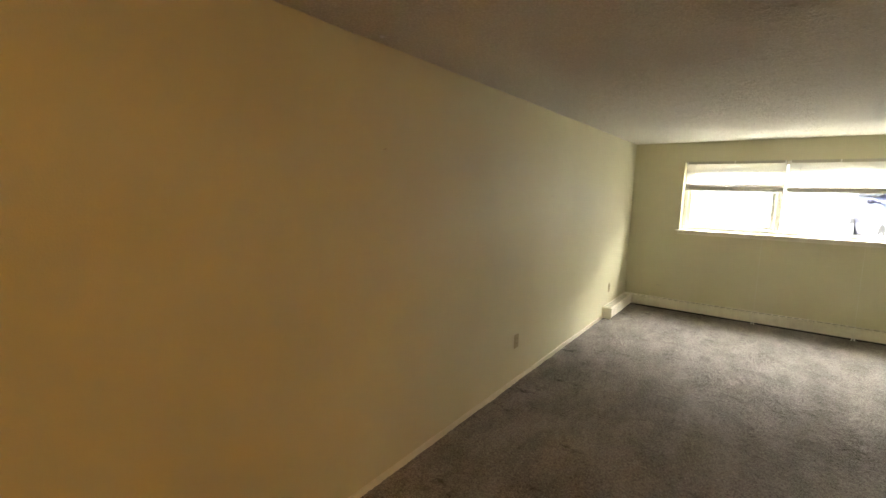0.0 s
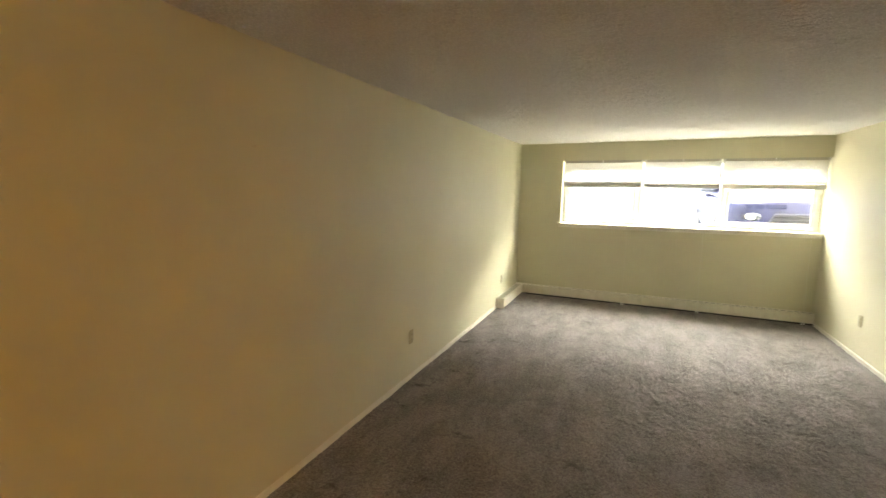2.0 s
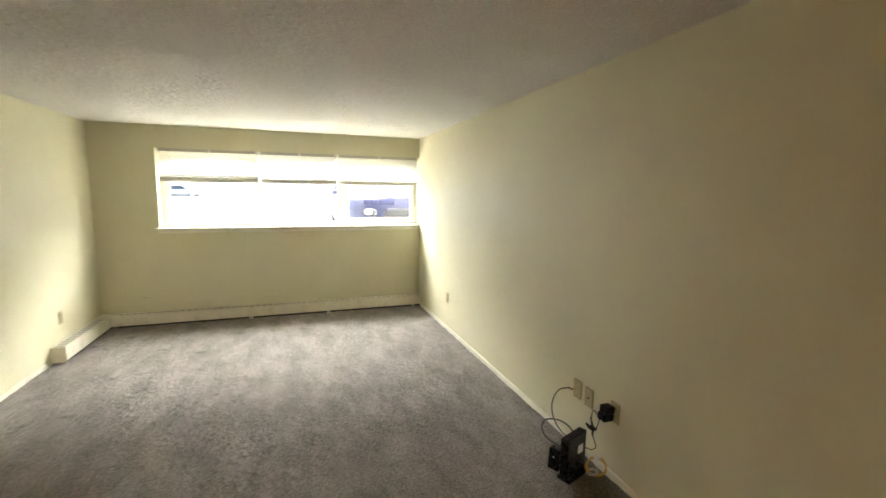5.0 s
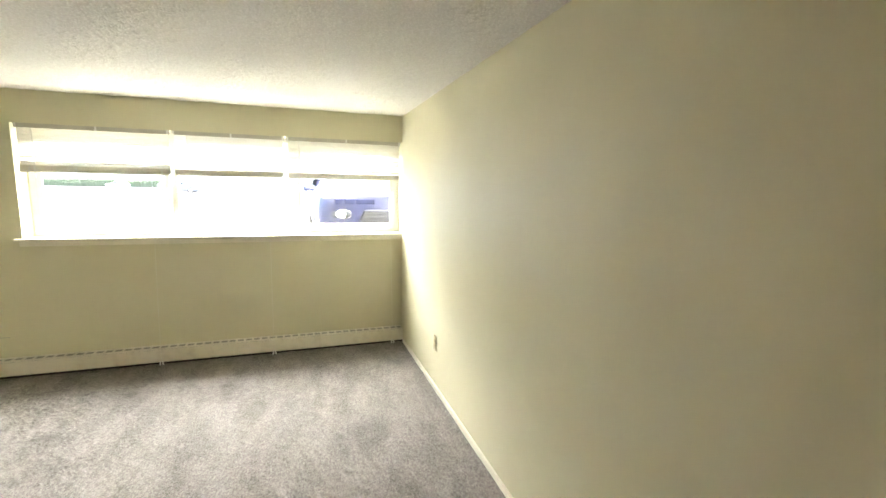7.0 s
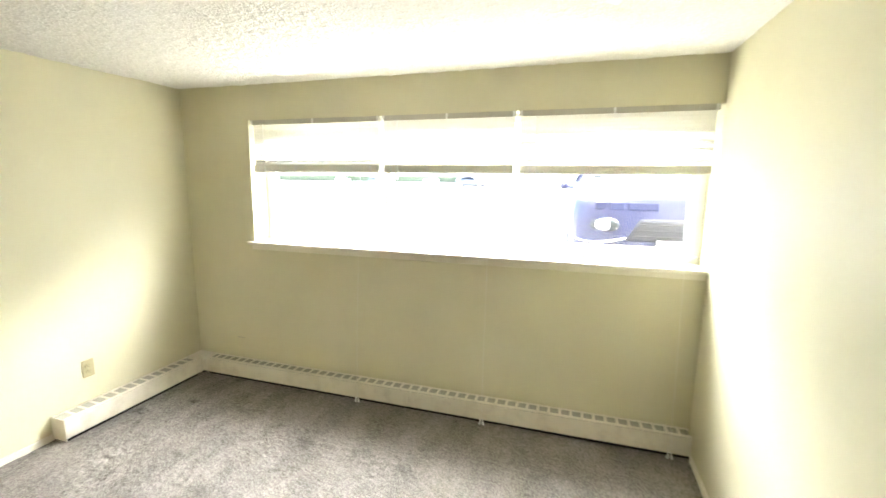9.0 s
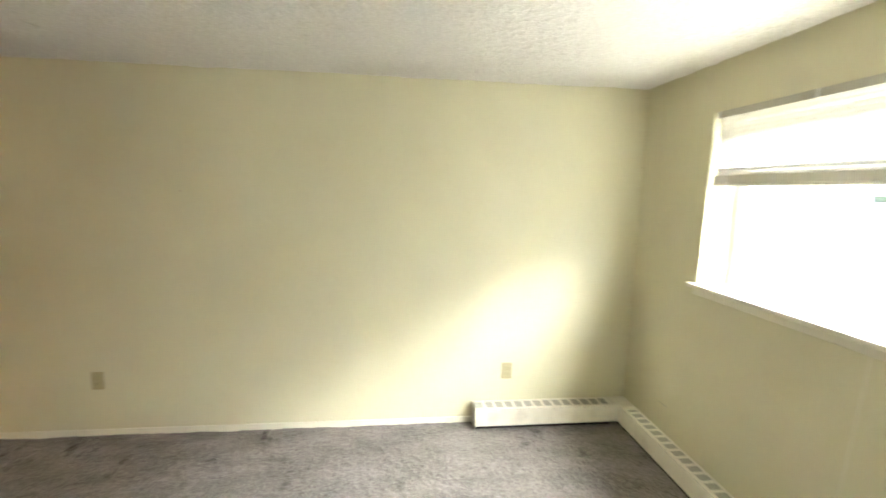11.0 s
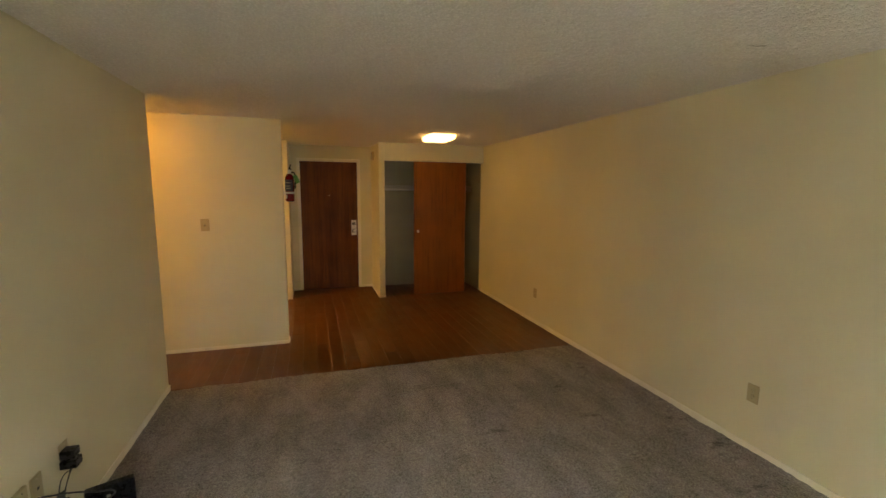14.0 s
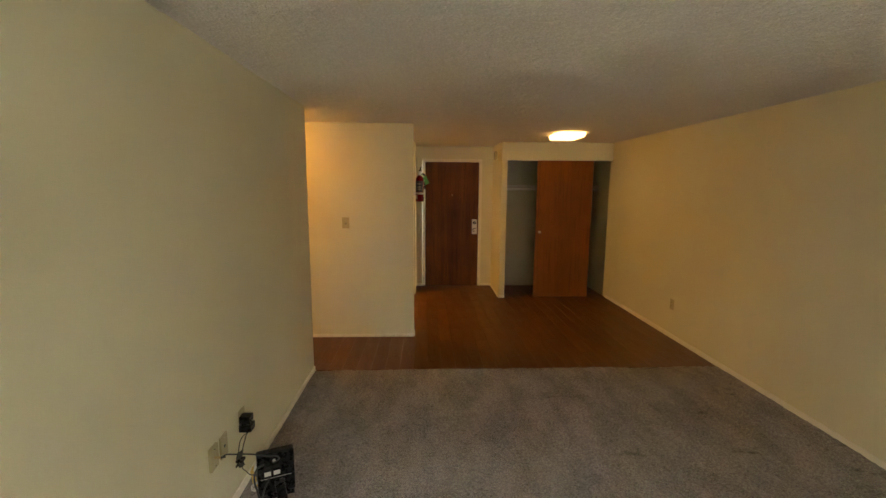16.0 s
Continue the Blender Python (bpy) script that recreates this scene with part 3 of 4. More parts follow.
DN, DW = 0.098, 0.118
th, bx, zb, zt = heater(True, DW + 0.05, WID - 0.004, DN, "cream enamelled baseboard heater under the window")
for jx in (1.906,):
    part("joint_strap", bx(B(), jx - 0.020, jx + 0.020, DN, DN + 0.0022, zb, zt - 0.004, 0.0008), M_HEAT, th)
th, bx, zb, zt = heater(False, -1.10, -DN - 0.05, DW, "short cream enamelled baseboard heater on the long wall")
part("end_cap", bx(B(), -1.106, -1.1005, 0.0005, DW + 0.001, 0.012, zt + 0.001, 0.002), M_HEAT, th)
cc = thing("heater_corner_cover", (0.05, -0.05, 0.0), "cream enamelled corner cover joining two baseboard heaters", "heater cover")
bm = B()
box(bm, 0.001, DW + 0.05, -DN - 0.0008, -0.001, zb, zt + 0.0015, 0.003)
box(bm, 0.001, DW + 0.0008, -DN - 0.05, -DN, zb, zt + 0.0015, 0.003)
part("cover", bm, M_HEAT, cc)
# dark block below the cover, coloured near-black as the shade there
part("foot", box(B(), 0.004, DW - 0.012, -DN + 0.012, -0.004, 0.004, zb), M_VOID, cc)


# ---- outlets, switch and low-voltage plates: local x to the right, y up, z out of the wall ----
def plate_bm(w=0.072, h=0.116):
    return box(B(), -w / 2, w / 2, -h / 2, h / 2, 0.0, 0.006, 0.003, 2)


def wall_pose(side, s, z):
    if side == "w":
        return Matrix.Translation((0.0005, s, z)) @ pose(0, 0, 0, 90, 0, 90)
    if side == "e":
        return Matrix.Translation((WID - 0.0005, s, z)) @ pose(0, 0, 0, 90, 0, -90)
    return Matrix.Translation((s, WINGY + 0.0005, z)) @ pose(0, 0, 0, 90, 0, 180)


def lpart(name, bm, material, parent, label=""):
    ob = new(name, mesh_of(name, bm, material))
    ob.parent = parent
    return tagged(ob, label)


outlet = thing("wall_outlet", (0, 0, 0), "ivory duplex wall outlet low on the cream wall", "outlet", "wall outlets")
pl = lpart("cover_plate", plate_bm(), M_PLATE, outlet)
for s in (-1, 1):
    bm = cyl(B(), (0, s * 0.0195, 0.0055), (0, s * 0.0195, 0.0085), 0.0165, n=20)
    rc = lpart("socket", bm, M_PLATE, outlet)
    bm = B()
    box(bm, -0.0075, -0.0052, s * 0.0195 - 0.001, s * 0.0195 + 0.008, 0.0080, 0.0090)
    box(bm, 0.0052, 0.0075, s * 0.0195 - 0.001, s * 0.0195 + 0.008, 0.0080, 0.0090)
    cyl(bm, (0, s * 0.0195 - 0.007, 0.0080), (0, s * 0.0195 - 0.007, 0.0090), 0.0026, n=8)
    lpart("slots", bm, M_SLOT, rc, "dark socket slots")
lpart("screw", cyl(B(), (0, 0, 0.0055), (0, 0, 0.0075), 0.0035, n=10), M_SCREW, outlet)
outlet.matrix_basis = wall_pose("w", -3.478, 0.366)
copy_thing(outlet, wall_pose("w", -0.87, 0.368))
copy_thing(outlet, wall_pose("w", -6.176, 0.370))
copy_thing(outlet, wall_pose("e", -1.19, 0.376))
copy_thing(outlet, wall_pose("e", -3.905, 0.385))

switch = thing("light_switch", (0, 0, 0), "ivory toggle light switch on the wing wall", "light switch")
lpart("cover_plate", plate_bm(0.075, 0.118), M_PLATE, switch)
lpart("toggle_slot", box(B(), -0.006, 0.006, -0.0125, 0.0125, 0.0050, 0.0072), M_SLOT, switch)
lpart("toggle", box(B(), -0.0042, 0.0042, -0.001, 0.0095, 0.0068, 0.0185, 0.0012), M_PLATE, switch)
for s in (-0.03, 0.03):
    lpart("screw", cyl(B(), (0, s, 0.0055), (0, s, 0.0073), 0.0035, n=10), M_SCREW, switch)
switch.matrix_basis = wall_pose("n", 3.548, 1.247)

coax = thing("coax_plate", (0, 0, 0), "ivory cable television wall plate", "wall plate")
lpart("cover_plate", box(B(), -0.035, 0.035, -0.057, 0.057, 0.0, 0.015, 0.003, 2), M_PLATE, coax)
bm = cyl(B(), (0, 0, 0.0145), (0, 0, 0.020), 0.0075, n=6)
cyl(bm, (0, 0, 0.0195), (0, 0, 0.034), 0.0045, n=12)
lpart("connector", bm, M_BRASS, coax)
for s in (-0.042, 0.042):
    lpart("screw", cyl(B(), (0, s, 0.0145), (0, s, 0.0168), 0.0036, n=10), M_SLOT, coax)
coax.matrix_basis = wall_pose("e", -3.585, 0.376)

phone = thing("phone_plate", (0, 0, 0), "ivory telephone wall plate with a small jack", "wall plate")
lpart("cover_plate", box(B(), -0.035, 0.035, -0.057, 0.057, 0.0, 0.010, 0.003, 2), M_PLATE, phone)
lpart("jack", box(B(), -0.007, 0.007, -0.006, 0.006, 0.0090, 0.0115), M_SLOT, phone)
for s in (-0.042, 0.042):
    lpart("screw", cyl(B(), (0, s, 0.0095), (0, s, 0.0115), 0.0036, n=10), M_SCREW, phone)
phone.matrix_basis = wall_pose("e", -3.690, 0.368)

# ---- modem and its cables on the carpet by the wall ----
modem = thing("modem", (3.500, -3.825, 0.008), "upright black plastic cable modem standing on the carpet", "modem")
MT = pose(3.500, -3.825, 0.008, 0, 0, 22) @ Matrix.Diagonal((1.24, 1.0, 1.09, 1))


def mpart(name, bm, material, parent, label="", m=MT, smooth=False):
    bm.transform(m)
    return part(name, bm, material, parent, label, smooth)


body = mpart("body", box(B(), -0.074, 0.074, -0.024, 0.024, 0.012, 0.225, 0.006, 2), M_BLACK, modem)
mpart("foot", box(B(), -0.070, 0.070, -0.042, 0.042, 0.0, 0.014, 0.004, 2), M_BLACK, modem)
mpart("sticker", box(B(), 0.020, 0.046, 0.0242, 0.0248, 0.110, 0.132), M_STICK, body, "small white sticker")
mpart("sticker", box(B(), -0.016, 0.010, 0.0242, 0.0248, 0.110, 0.132), M_STICK, body, "small white sticker")
mpart("port", box(B(), -0.016, 0.010, 0.0242, 0.0252, 0.144, 0.160), M_VOID, body)
mpart("port", box(B(), 0.020, 0.046, 0.0242, 0.0252, 0.144, 0.160), M_VOID, body)
mpart("trim_strip", box(B(), -0.060, 0.060, 0.0242, 0.0255, 0.096, 0.099), M_STEEL, body, "thin bright strip")
mpart("coax_port", cyl(B(), (0.006, 0.026, 0.188), (0.006, 0.036, 0.188), 0.006, n=12), M_STEEL, body)
mpart("label", box(B(), 0.006, 0.046, -0.0248, -0.0242, 0.120, 0.165), M_LABEL, body, "small grey label")
bm = B()
for k in range(9):
    box(bm, -0.06 + k * 0.0135, -0.053 + k * 0.0135, -0.018, 0.018, 0.2245, 0.2262)
mpart("vents", bm, M_VOID, body)

adb = thing("router_box", (3.43, -3.73, 0.008), "small black plastic box leaning beside the modem", "router")
AT = pose(3.440, -3.745, 0.008, 0, 6, 24)
bb = mpart("body", box(B(), -0.024, 0.024, -0.034, 0.034, 0.0, 0.122, 0.007, 2), M_BLACK, adb, m=AT)
mpart("indicator", box(B(), -0.0246, -0.0240, -0.004, 0.004, 0.070, 0.078), M_STICK, bb, "pale indicator window", AT)
mpart("lid_seam", box(B(), -0.0246, 0.0246, 0.012, 0.0132, 0.006, 0.116), M_VOID, bb, "", AT)

plug = thing("power_adapter", (3.66, -3.95, 0.39), "bulky black power adapter plugged into the outlet", "power adapter")
PT = pose(3.664, -3.878, 0.380, 0, 0, 0) @ Matrix.Diagonal((0.80, 0.72, 0.76, 1))
bm = B()
box(bm, -0.036, 0.034, -0.046, 0.034, 0.002, 0.052, 0.006, 2)
pb = mpart("upper_brick", bm, M_BLACK, plug, "", PT)
bm = box(B(), -0.046, 0.034, -0.040, 0.042, -0.056, -0.004, 0.006, 2)
mpart("lower_brick", bm, M_BLACK, plug, "", PT)
mpart("strain_relief", cyl(B(), (-0.02, 0.042, -0.045), (-0.024, 0.060, -0.060), 0.006, 0.004, 10), M_BLACK, pb, "", PT)

cab = thing("coax_cable", (3.62, -3.60, 0.2), "black coaxial cable looping from wall plate to modem", "cable")
bm = B()
tube(bm, [(3.655, -3.585, 0.378), (3.630, -3.585, 0.390), (3.590, -3.580, 0.393), (3.550, -3.589, 0.388), (3.505, -3.613, 0.367), (3.470, -3.647, 0.336), (3.447, -3.695, 0.304),
          (3.446, -3.733, 0.270), (3.462, -3.765, 0.238), (3.490, -3.784, 0.210), (3.505, -3.790, 0.205)], 0.0036, 8, 7)
part("jacket", bm, M_CABLE, cab, "", True)
part("end_fitting", cyl(B(), (3.672, -3.585, 0.376), (3.656, -3.583, 0.377), 0.0065, n=6), M_BRASS, cab)
part("end_boot", cyl(B(), (3.656, -3.583, 0.377), (3.632, -3.570, 0.388), 0.0055, 0.004, n=10), M_CABLE, cab)

cab = thing("network_cable", (3.56, -3.62, 0.15), "black cable looping out of the modem", "cable")
bm = B()
tube(bm, [(3.545, -3.778, 0.20), (3.552, -3.71, 0.222), (3.532, -3.63, 0.224), (3.490, -3.565, 0.200), (3.472, -3.550, 0.150), (3.48, -3.585, 0.105), (3.51, -3.65, 0.085), (3.525, -3.72, 0.098), (3.52, -3.790, 0.12)], 0.0044, 8, 7)
part("jacket", bm, M_CABLE, cab, "", True)

cord = thing("adapter_cable", (3.66, -3.84, 0.2), "thin black power cord bundled with a tie", "cable")
bm = B()
tube(bm, [(3.645, -3.835, 0.340), (3.648, -3.80, 0.350), (3.655, -3.775, 0.330), (3.66, -3.765, 0.28), (3.655, -3.772, 0.235)], 0.0026, 8, 7)
tube(bm, [(3.648, -3.845, 0.338), (3.657, -3.83, 0.300), (3.662, -3.81, 0.255), (3.658, -3.795, 0.225)], 0.0026, 8, 7)
tube(bm, [(3.655, -3.785, 0.20), (3.66, -3.80, 0.165), (3.655, -3.82, 0.14), (3.63, -3.81, 0.125), (3.59, -3.785, 0.14), (3.560, -3.772, 0.15)], 0.0026, 8, 7)
part("jacket", bm, M_CABLE, cord, "", True)
bm = B()
for k in range(5):
    o = 0.006 * (k - 2)
    tube(bm, [(3.652 + o * 0.6, -3.768 + o, 0.285), (3.664 + o * 0.6, -3.776 + o, 0.24), (3.656 + o * 0.5, -3.785 + o, 0.19)], 0.0034, 7, 5)
bn = part("bundle", bm, M_CABLE, cord, "", True)
part("tie", box(B(), 3.640, 3.676, -3.800, -3.756, 0.225, 0.238, 0.003), M_BLACK, bn)
part("tie_tail", box(B(), 3.655, 3.660, -3.756, -3.722, 0.222, 0.236, 0.001), M_BLACK, bn)

coil = thing("yellow_cable_coil", (3.618, -3.878, 0.012), "coiled yellow network cable leaning on the wall", "cable")
pts = []
for k in range(60):
    a = 2 * math.pi * k / 12
    r = 0.053 + 0.004 * math.sin(k * 1.3)
    across = 0.0018 * (k / 12) * math.sin(k * 0.9)
    pts.append((3.618 + 0.80 * r * math.cos(a) + across, -3.878 - 0.55 * r * math.cos(a) + across, 0.066 + r * math.sin(a)))
part("jacket", tube(B(), pts, 0.0028, 7, 4), M_YELLOW, coil, "", True)
part("band", box(B(), 3.604, 3.632, -3.892, -3.866, 0.109, 0.128, 0.002), M_STICK, coil)
wb = thing("white_cable_coil", (3.60, -3.84, 0.012), "small coil of pale cable on the carpet", "cable")
pts = []
for k in range(30):
    a = 2 * math.pi * k / 10
    pts.append((3.612 + 0.030 * math.cos(a) + 0.004 * math.sin(k), -3.855 + 0.026 * math.sin(a), 0.0125 + 0.0012 * k * 0.5))
part("jacket", tube(B(), pts, 0.003, 7, 4), M_PALE, wb, "", True)

# ---- front door ----
door = thing("door_1", ((DX0 + DX1) / 2, SOUTH, 0), "closed flush front door of dark stained wood veneer", "door", kind="structure")
bm = B()
for x0, x1, z0, z1 in ((DX0 - 0.043, DX0, -0.01, DZ + 0.043), (DX1, DX1 + 0.043, -0.01, DZ + 0.043), (DX0, DX1, DZ, DZ + 0.043)):
    box(bm, x0, x1, SOUTH - T + 0.005, SOUTH + 0.012, z0, z1, 0.003)
part("door_frame", bm, M_TRIM, door, "cream painted door frame")
bm = B()
box(bm, DX0 + 0.0005, DX0 + 0.012, SOUTH - 0.075, SOUTH - 0.062, 0, DZ - 0.0005)
box(bm, DX1 - 0.012, DX1 - 0.0005, SOUTH - 0.075, SOUTH - 0.062, 0, DZ - 0.0005)
box(bm, DX0 + 0.012, DX1 - 0.012, SOUTH - 0.075, SOUTH - 0.062, DZ - 0.012, DZ - 0.0005)
part("door_stop", bm, M_TRIM, door)
leaf = part("door_leaf", box(B(), DX0 + 0.003, DX1 - 0.003, SOUTH - 0.060, SOUTH - 0.016, 0.006, DZ - 0.003, 0.002), M_DOOR, door)
part("threshold", box(B(), DX0, DX1, SOUTH - T + 0.01, SOUTH + 0.004, -0.008, 0.004, 0.003), M_SUBFLOOR, door)
LX, LZ, LY = 1.905, 0.985, SOUTH - 0.016
lp = part("lock_plate", box(B(), LX - 0.040, LX + 0.040, LY, LY + 0.006, LZ - 0.122, LZ + 0.122, 0.003, 2), M_STICK, leaf, "tall pale lock plate")


def rose(z, r, knob):
    bm = B()
    bmesh.ops.create_cone(bm, cap_ends=True, segments=24, radius1=r, radius2=r * 0.85, depth=0.010, matrix=Matrix.Translation((LX, LY + 0.011, z)) @ pose(0, 0, 0, -90))
    part("rose", bm, M_BLACK, lp, "dark round rose", True)
    bm = B()
    if knob:
        bmesh.ops.create_uvsphere(bm, u_segments=20, v_segments=12, radius=0.026, matrix=Matrix.Translation((LX, LY + 0.052, z)) @ Matrix.Diagonal((1, 0.8, 1, 1)))
        cyl(bm, (LX, LY + 0.012, z), (LX, LY + 0.040, z), 0.011, n=14)
        part("knob", bm, M_STEEL, lp, "round metal knob", True)
    else:
        box(bm, LX - 0.004, LX + 0.004, LY + 0.015, LY + 0.030, z - 0.015, z + 0.015, 0.002)
        part("thumb_turn", bm, M_STEEL, lp, "small metal thumb turn")


rose(LZ + 0.062, 0.026, False)
rose(LZ - 0.052, 0.033, True)
bm = cyl(B(), ((DX0 + DX1) / 2, LY, 1.50), ((DX0 + DX1) / 2, LY + 0.004, 1.50), 0.009, n=14)
part("peephole", bm, M_BRASS, leaf)
for z in (0.25, 1.02, 1.80):
    part("hinge", cyl(B(), (DX1 - 0.002, SOUTH - 0.010, z - 0.045), (DX1 - 0.002, SOUTH - 0.010, z + 0.045), 0.006, n=10), M_BRASS, leaf)

chime = thing("door_chime", (1.62, -8.36, 2.10), "small cream door chime high on the entry wall", "door chime")
part("cover", box(B(), 1.6205, 1.658, -8.42, -8.30, 2.045, 2.175, 0.006, 2), M_PLATE, chime)
bm = B()
for k in range(5):
    box(bm, 1.6575, 1.6595, -8.405, -8.315, 2.070 + 0.018 * k, 2.076 + 0.018 * k)
part("louvre", bm, M_SLOT, chime)

# ---- closet ----
cd = thing("closet_door", (0.68, CLOY - 0.05, 0.0), "orange-brown veneer sliding closet door standing half open", "closet door")
panel = part("panel", box(B(), 0.272, 1.090, CLOY - 0.055, CLOY - 0.022, 0.006, 2.016, 0.002), M_SLIDER, cd)
bm = B()
bmesh.ops.create_cone(bm, cap_ends=True, segments=22, radius1=0.020, radius2=0.020, depth=0.004, matrix=Matrix.Translation((1.030, CLOY - 0.0205, 0.98)) @ pose(0, 0, 0, 90))
fp = part("finger_pull", bm, M_SCREW, panel, "round dull brass finger pull", True)
bm = B()
bmesh.ops.create_cone(bm, cap_ends=True, segments=22, radius1=0.014, radius2=0.014, depth=0.002, matrix=Matrix.Translation((1.030, CLOY - 0.0178, 0.98)) @ pose(0, 0, 0, 90))
part("recess", bm, M_SHADE_MARK, fp, "", True)
bm = B()
box(bm, 0.004, 1.531, CLOY - 0.088, CLOY - 0.014, 2.0165, 2.0215)
struct("closet_track", bm, M_STEEL, "metal sliding door track under the closet header", "door track")

sh = thing("closet_shelf", (0.77, -8.5, 1.65), "white closet shelf with hanging rod below", "shelf")
part("board", box(B(), 0.006, 1.529, SOUTH + 0.005, -8.36, 1.650, 1.668, 0.002), M_SHELF, sh)
part("rod", cyl(B(), (0.006, -8.39, 1.600), (1.529, -8.39, 1.600), 0.014, n=16), M_STEEL, sh, "pale metal hanging rod", True)
part("cleat", box(B(), 0.0045, 0.022, SOUTH + 0.006, -8.355, 1.570, 1.6495, 0.002), M_SHELF, sh)
part("cleat", box(B(), 1.513, 1.5305, SOUTH + 0.006, -8.355, 1.570, 1.6495, 0.002), M_SHELF, sh)
part("cleat", box(B(), 0.022, 1.513, SOUTH + 0.0045, SOUTH + 0.022, 1.590, 1.6495, 0.002), M_SHELF, sh)
bm = B()
box(bm, 0.150, 0.158, SOUTH + 0.006, -8.37, 1.632, 1.6495, 0.001)
box(bm, 0.150, 0.158, -8.392, -8.372, 1.53, 1.632, 0.001)
part("bracket", bm, M_SHELF, sh, "white angled shelf bracket")

# ---- fire extinguisher on the end of the wing wall ----
ex = thing("fire_extinguisher", (2.78, -6.31, 1.49), "red fire extinguisher hung on the end of the wing wall", "fire extinguisher")
EX, EY = 2.772, -6.315
part("cylinder", lathe(B(), (EX, EY), [(0.030, 1.470), (0.041, 1.476), (0.043, 1.490), (0.043, 1.690), (0.040, 1.715), (0.028, 1.738), (0.016, 1.746), (0.014, 1.760)]), M_RED, ex, "", True)
bm = B()
nseg = 22
lab = []
for k in range(nseg + 1):
    a = radians(10) + radians(130) * k / nseg
    lab.append([bm.verts.new((EX + 0.0436 * math.cos(a), EY + 0.0436 * math.sin(a), z)) for z in (1.575, 1.690)])
for a, b in zip(lab, lab[1:]):
    bm.faces.new((a[0], b[0], b[1], a[1]))
bmesh.ops.solidify(bm, geom=list(bm.faces), thickness=0.0005)
lb = part("label", bm, M_INK, ex, "dark printed instruction label", True)
for z in (1.600, 1.622, 1.655):
    bm = B()
    for k in range(6, nseg - 6):
        a0, a1 = (radians(10) + radians(130) * q / nseg for q in (k, k + 1))
        bm.faces.new([bm.verts.new((EX + 0.0448 * math.cos(a), EY + 0.0448 * math.sin(a), zz)) for a, zz in ((a0, z), (a1, z), (a1, z + 0.007), (a0, z + 0.007))])
    part("print_bar", bm, M_SHADE_MARK, lb)
bm = B()
for k in range(0, 8):
    a0, a1 = (radians(10) + radians(130) * q / nseg for q in (k, k + 1))
    bm.faces.new([bm.verts.new((EX + 0.0437 * math.cos(a), EY + 0.0437 * math.sin(a), zz)) for a, zz in ((a0, 1.500), (a1, 1.500), (a1, 1.540), (a0, 1.540))])
part("lower_label", bm, M_LABEL, ex, "pale inspection label")
bm = B()
cyl(bm, (EX, EY, 1.745), (EX, EY, 1.790), 0.016, 0.013, 16)
cyl(bm, (EX, EY, 1.772), (EX - 0.008, EY + 0.030, 1.772), 0.010, n=14)
# valve in the flat white sticker material
vb = part("valve", bm, M_STICK, ex, "plain white valve", True)
part("gauge", cyl(B(), (EX - 0.008, EY + 0.028, 1.772), (EX - 0.010, EY + 0.036, 1.772), 0.015, n=18), M_STICK, vb, "white pressure gauge", True)
bm = B()
tube(bm, [(EX, EY - 0.01, 1.790), (EX - 0.012, EY + 0.012, 1.800), (EX - 0.020, EY + 0.050, 1.790)], 0.006, 8, 5)
tube(bm, [(EX, EY - 0.02, 1.795), (EX - 0.010, EY + 0.008, 1.822), (EX - 0.016, EY + 0.040, 1.834)], 0.006, 8, 5)
part("lever", bm, M_BLACK, vb, "", True)
part("hose", tube(B(), [(EX - 0.014, EY - 0.006, 1.765), (EX - 0.050, EY - 0.016, 1.755), (EX - 0.056, EY - 0.015, 1.70), (EX - 0.052, EY - 0.010, 1.60)], 0.008, 10, 6), M_BLACK, ex, "black rubber hose", True)
bm = B()
lathe(bm, (EX, EY), [(0.0445, 1.548), (0.0465, 1.550), (0.0465, 1.566), (0.0445, 1.568)])
box(bm, EX + 0.035, WINGX - 0.0005, EY - 0.014, EY + 0.014, 1.540, 1.575, 0.002)
box(bm, WINGX - 0.006, WINGX - 0.0007, EY - 0.018, EY + 0.018, 1.52, 1.62, 0.002)
part("wall_bracket", bm, M_STEEL, ex)
bm = box(B(), -0.022, 0.022, -0.0006, 0.0006, -0.085, 0.0)
bm.transform(pose(EX - 0.052, EY + 0.028, 1.735, 6, 22, 25))
part("tag", bm, M_GREENTAG, ex, "green paper inspection tag")

# ---- ceiling lights: the one in the entry, and those of the side rooms ----
light = thing("ceiling_light", (1.015, -6.93, HGT), "long flat opal ceiling light glowing warm white", "ceiling light", "ceiling lights")


def tapered(half, z0, z1, half0, bev=0.02):
    bm = B()
    r = bmesh.ops.create_cube(bm, size=1, matrix=Matrix.Diagonal((2 * half, 2 * half, z1 - z0, 1)))
    for q in r["verts"]:
        if q.co.z < 0:
            q.co.x *= half0 / half
            q.co.y *= half0 / half
        q.co.z += (z0 + z1) / 2
    es = [e for e in bm.edges if abs(e.verts[0].co.z - e.verts[1].co.z) > 1e-4 or e.verts[0].co.z < (z0 + z1) / 2]
    bmesh.ops.bevel(bm, geom=es, offset=bev, segments=3, profile=0.5, affect="EDGES")
    return bm


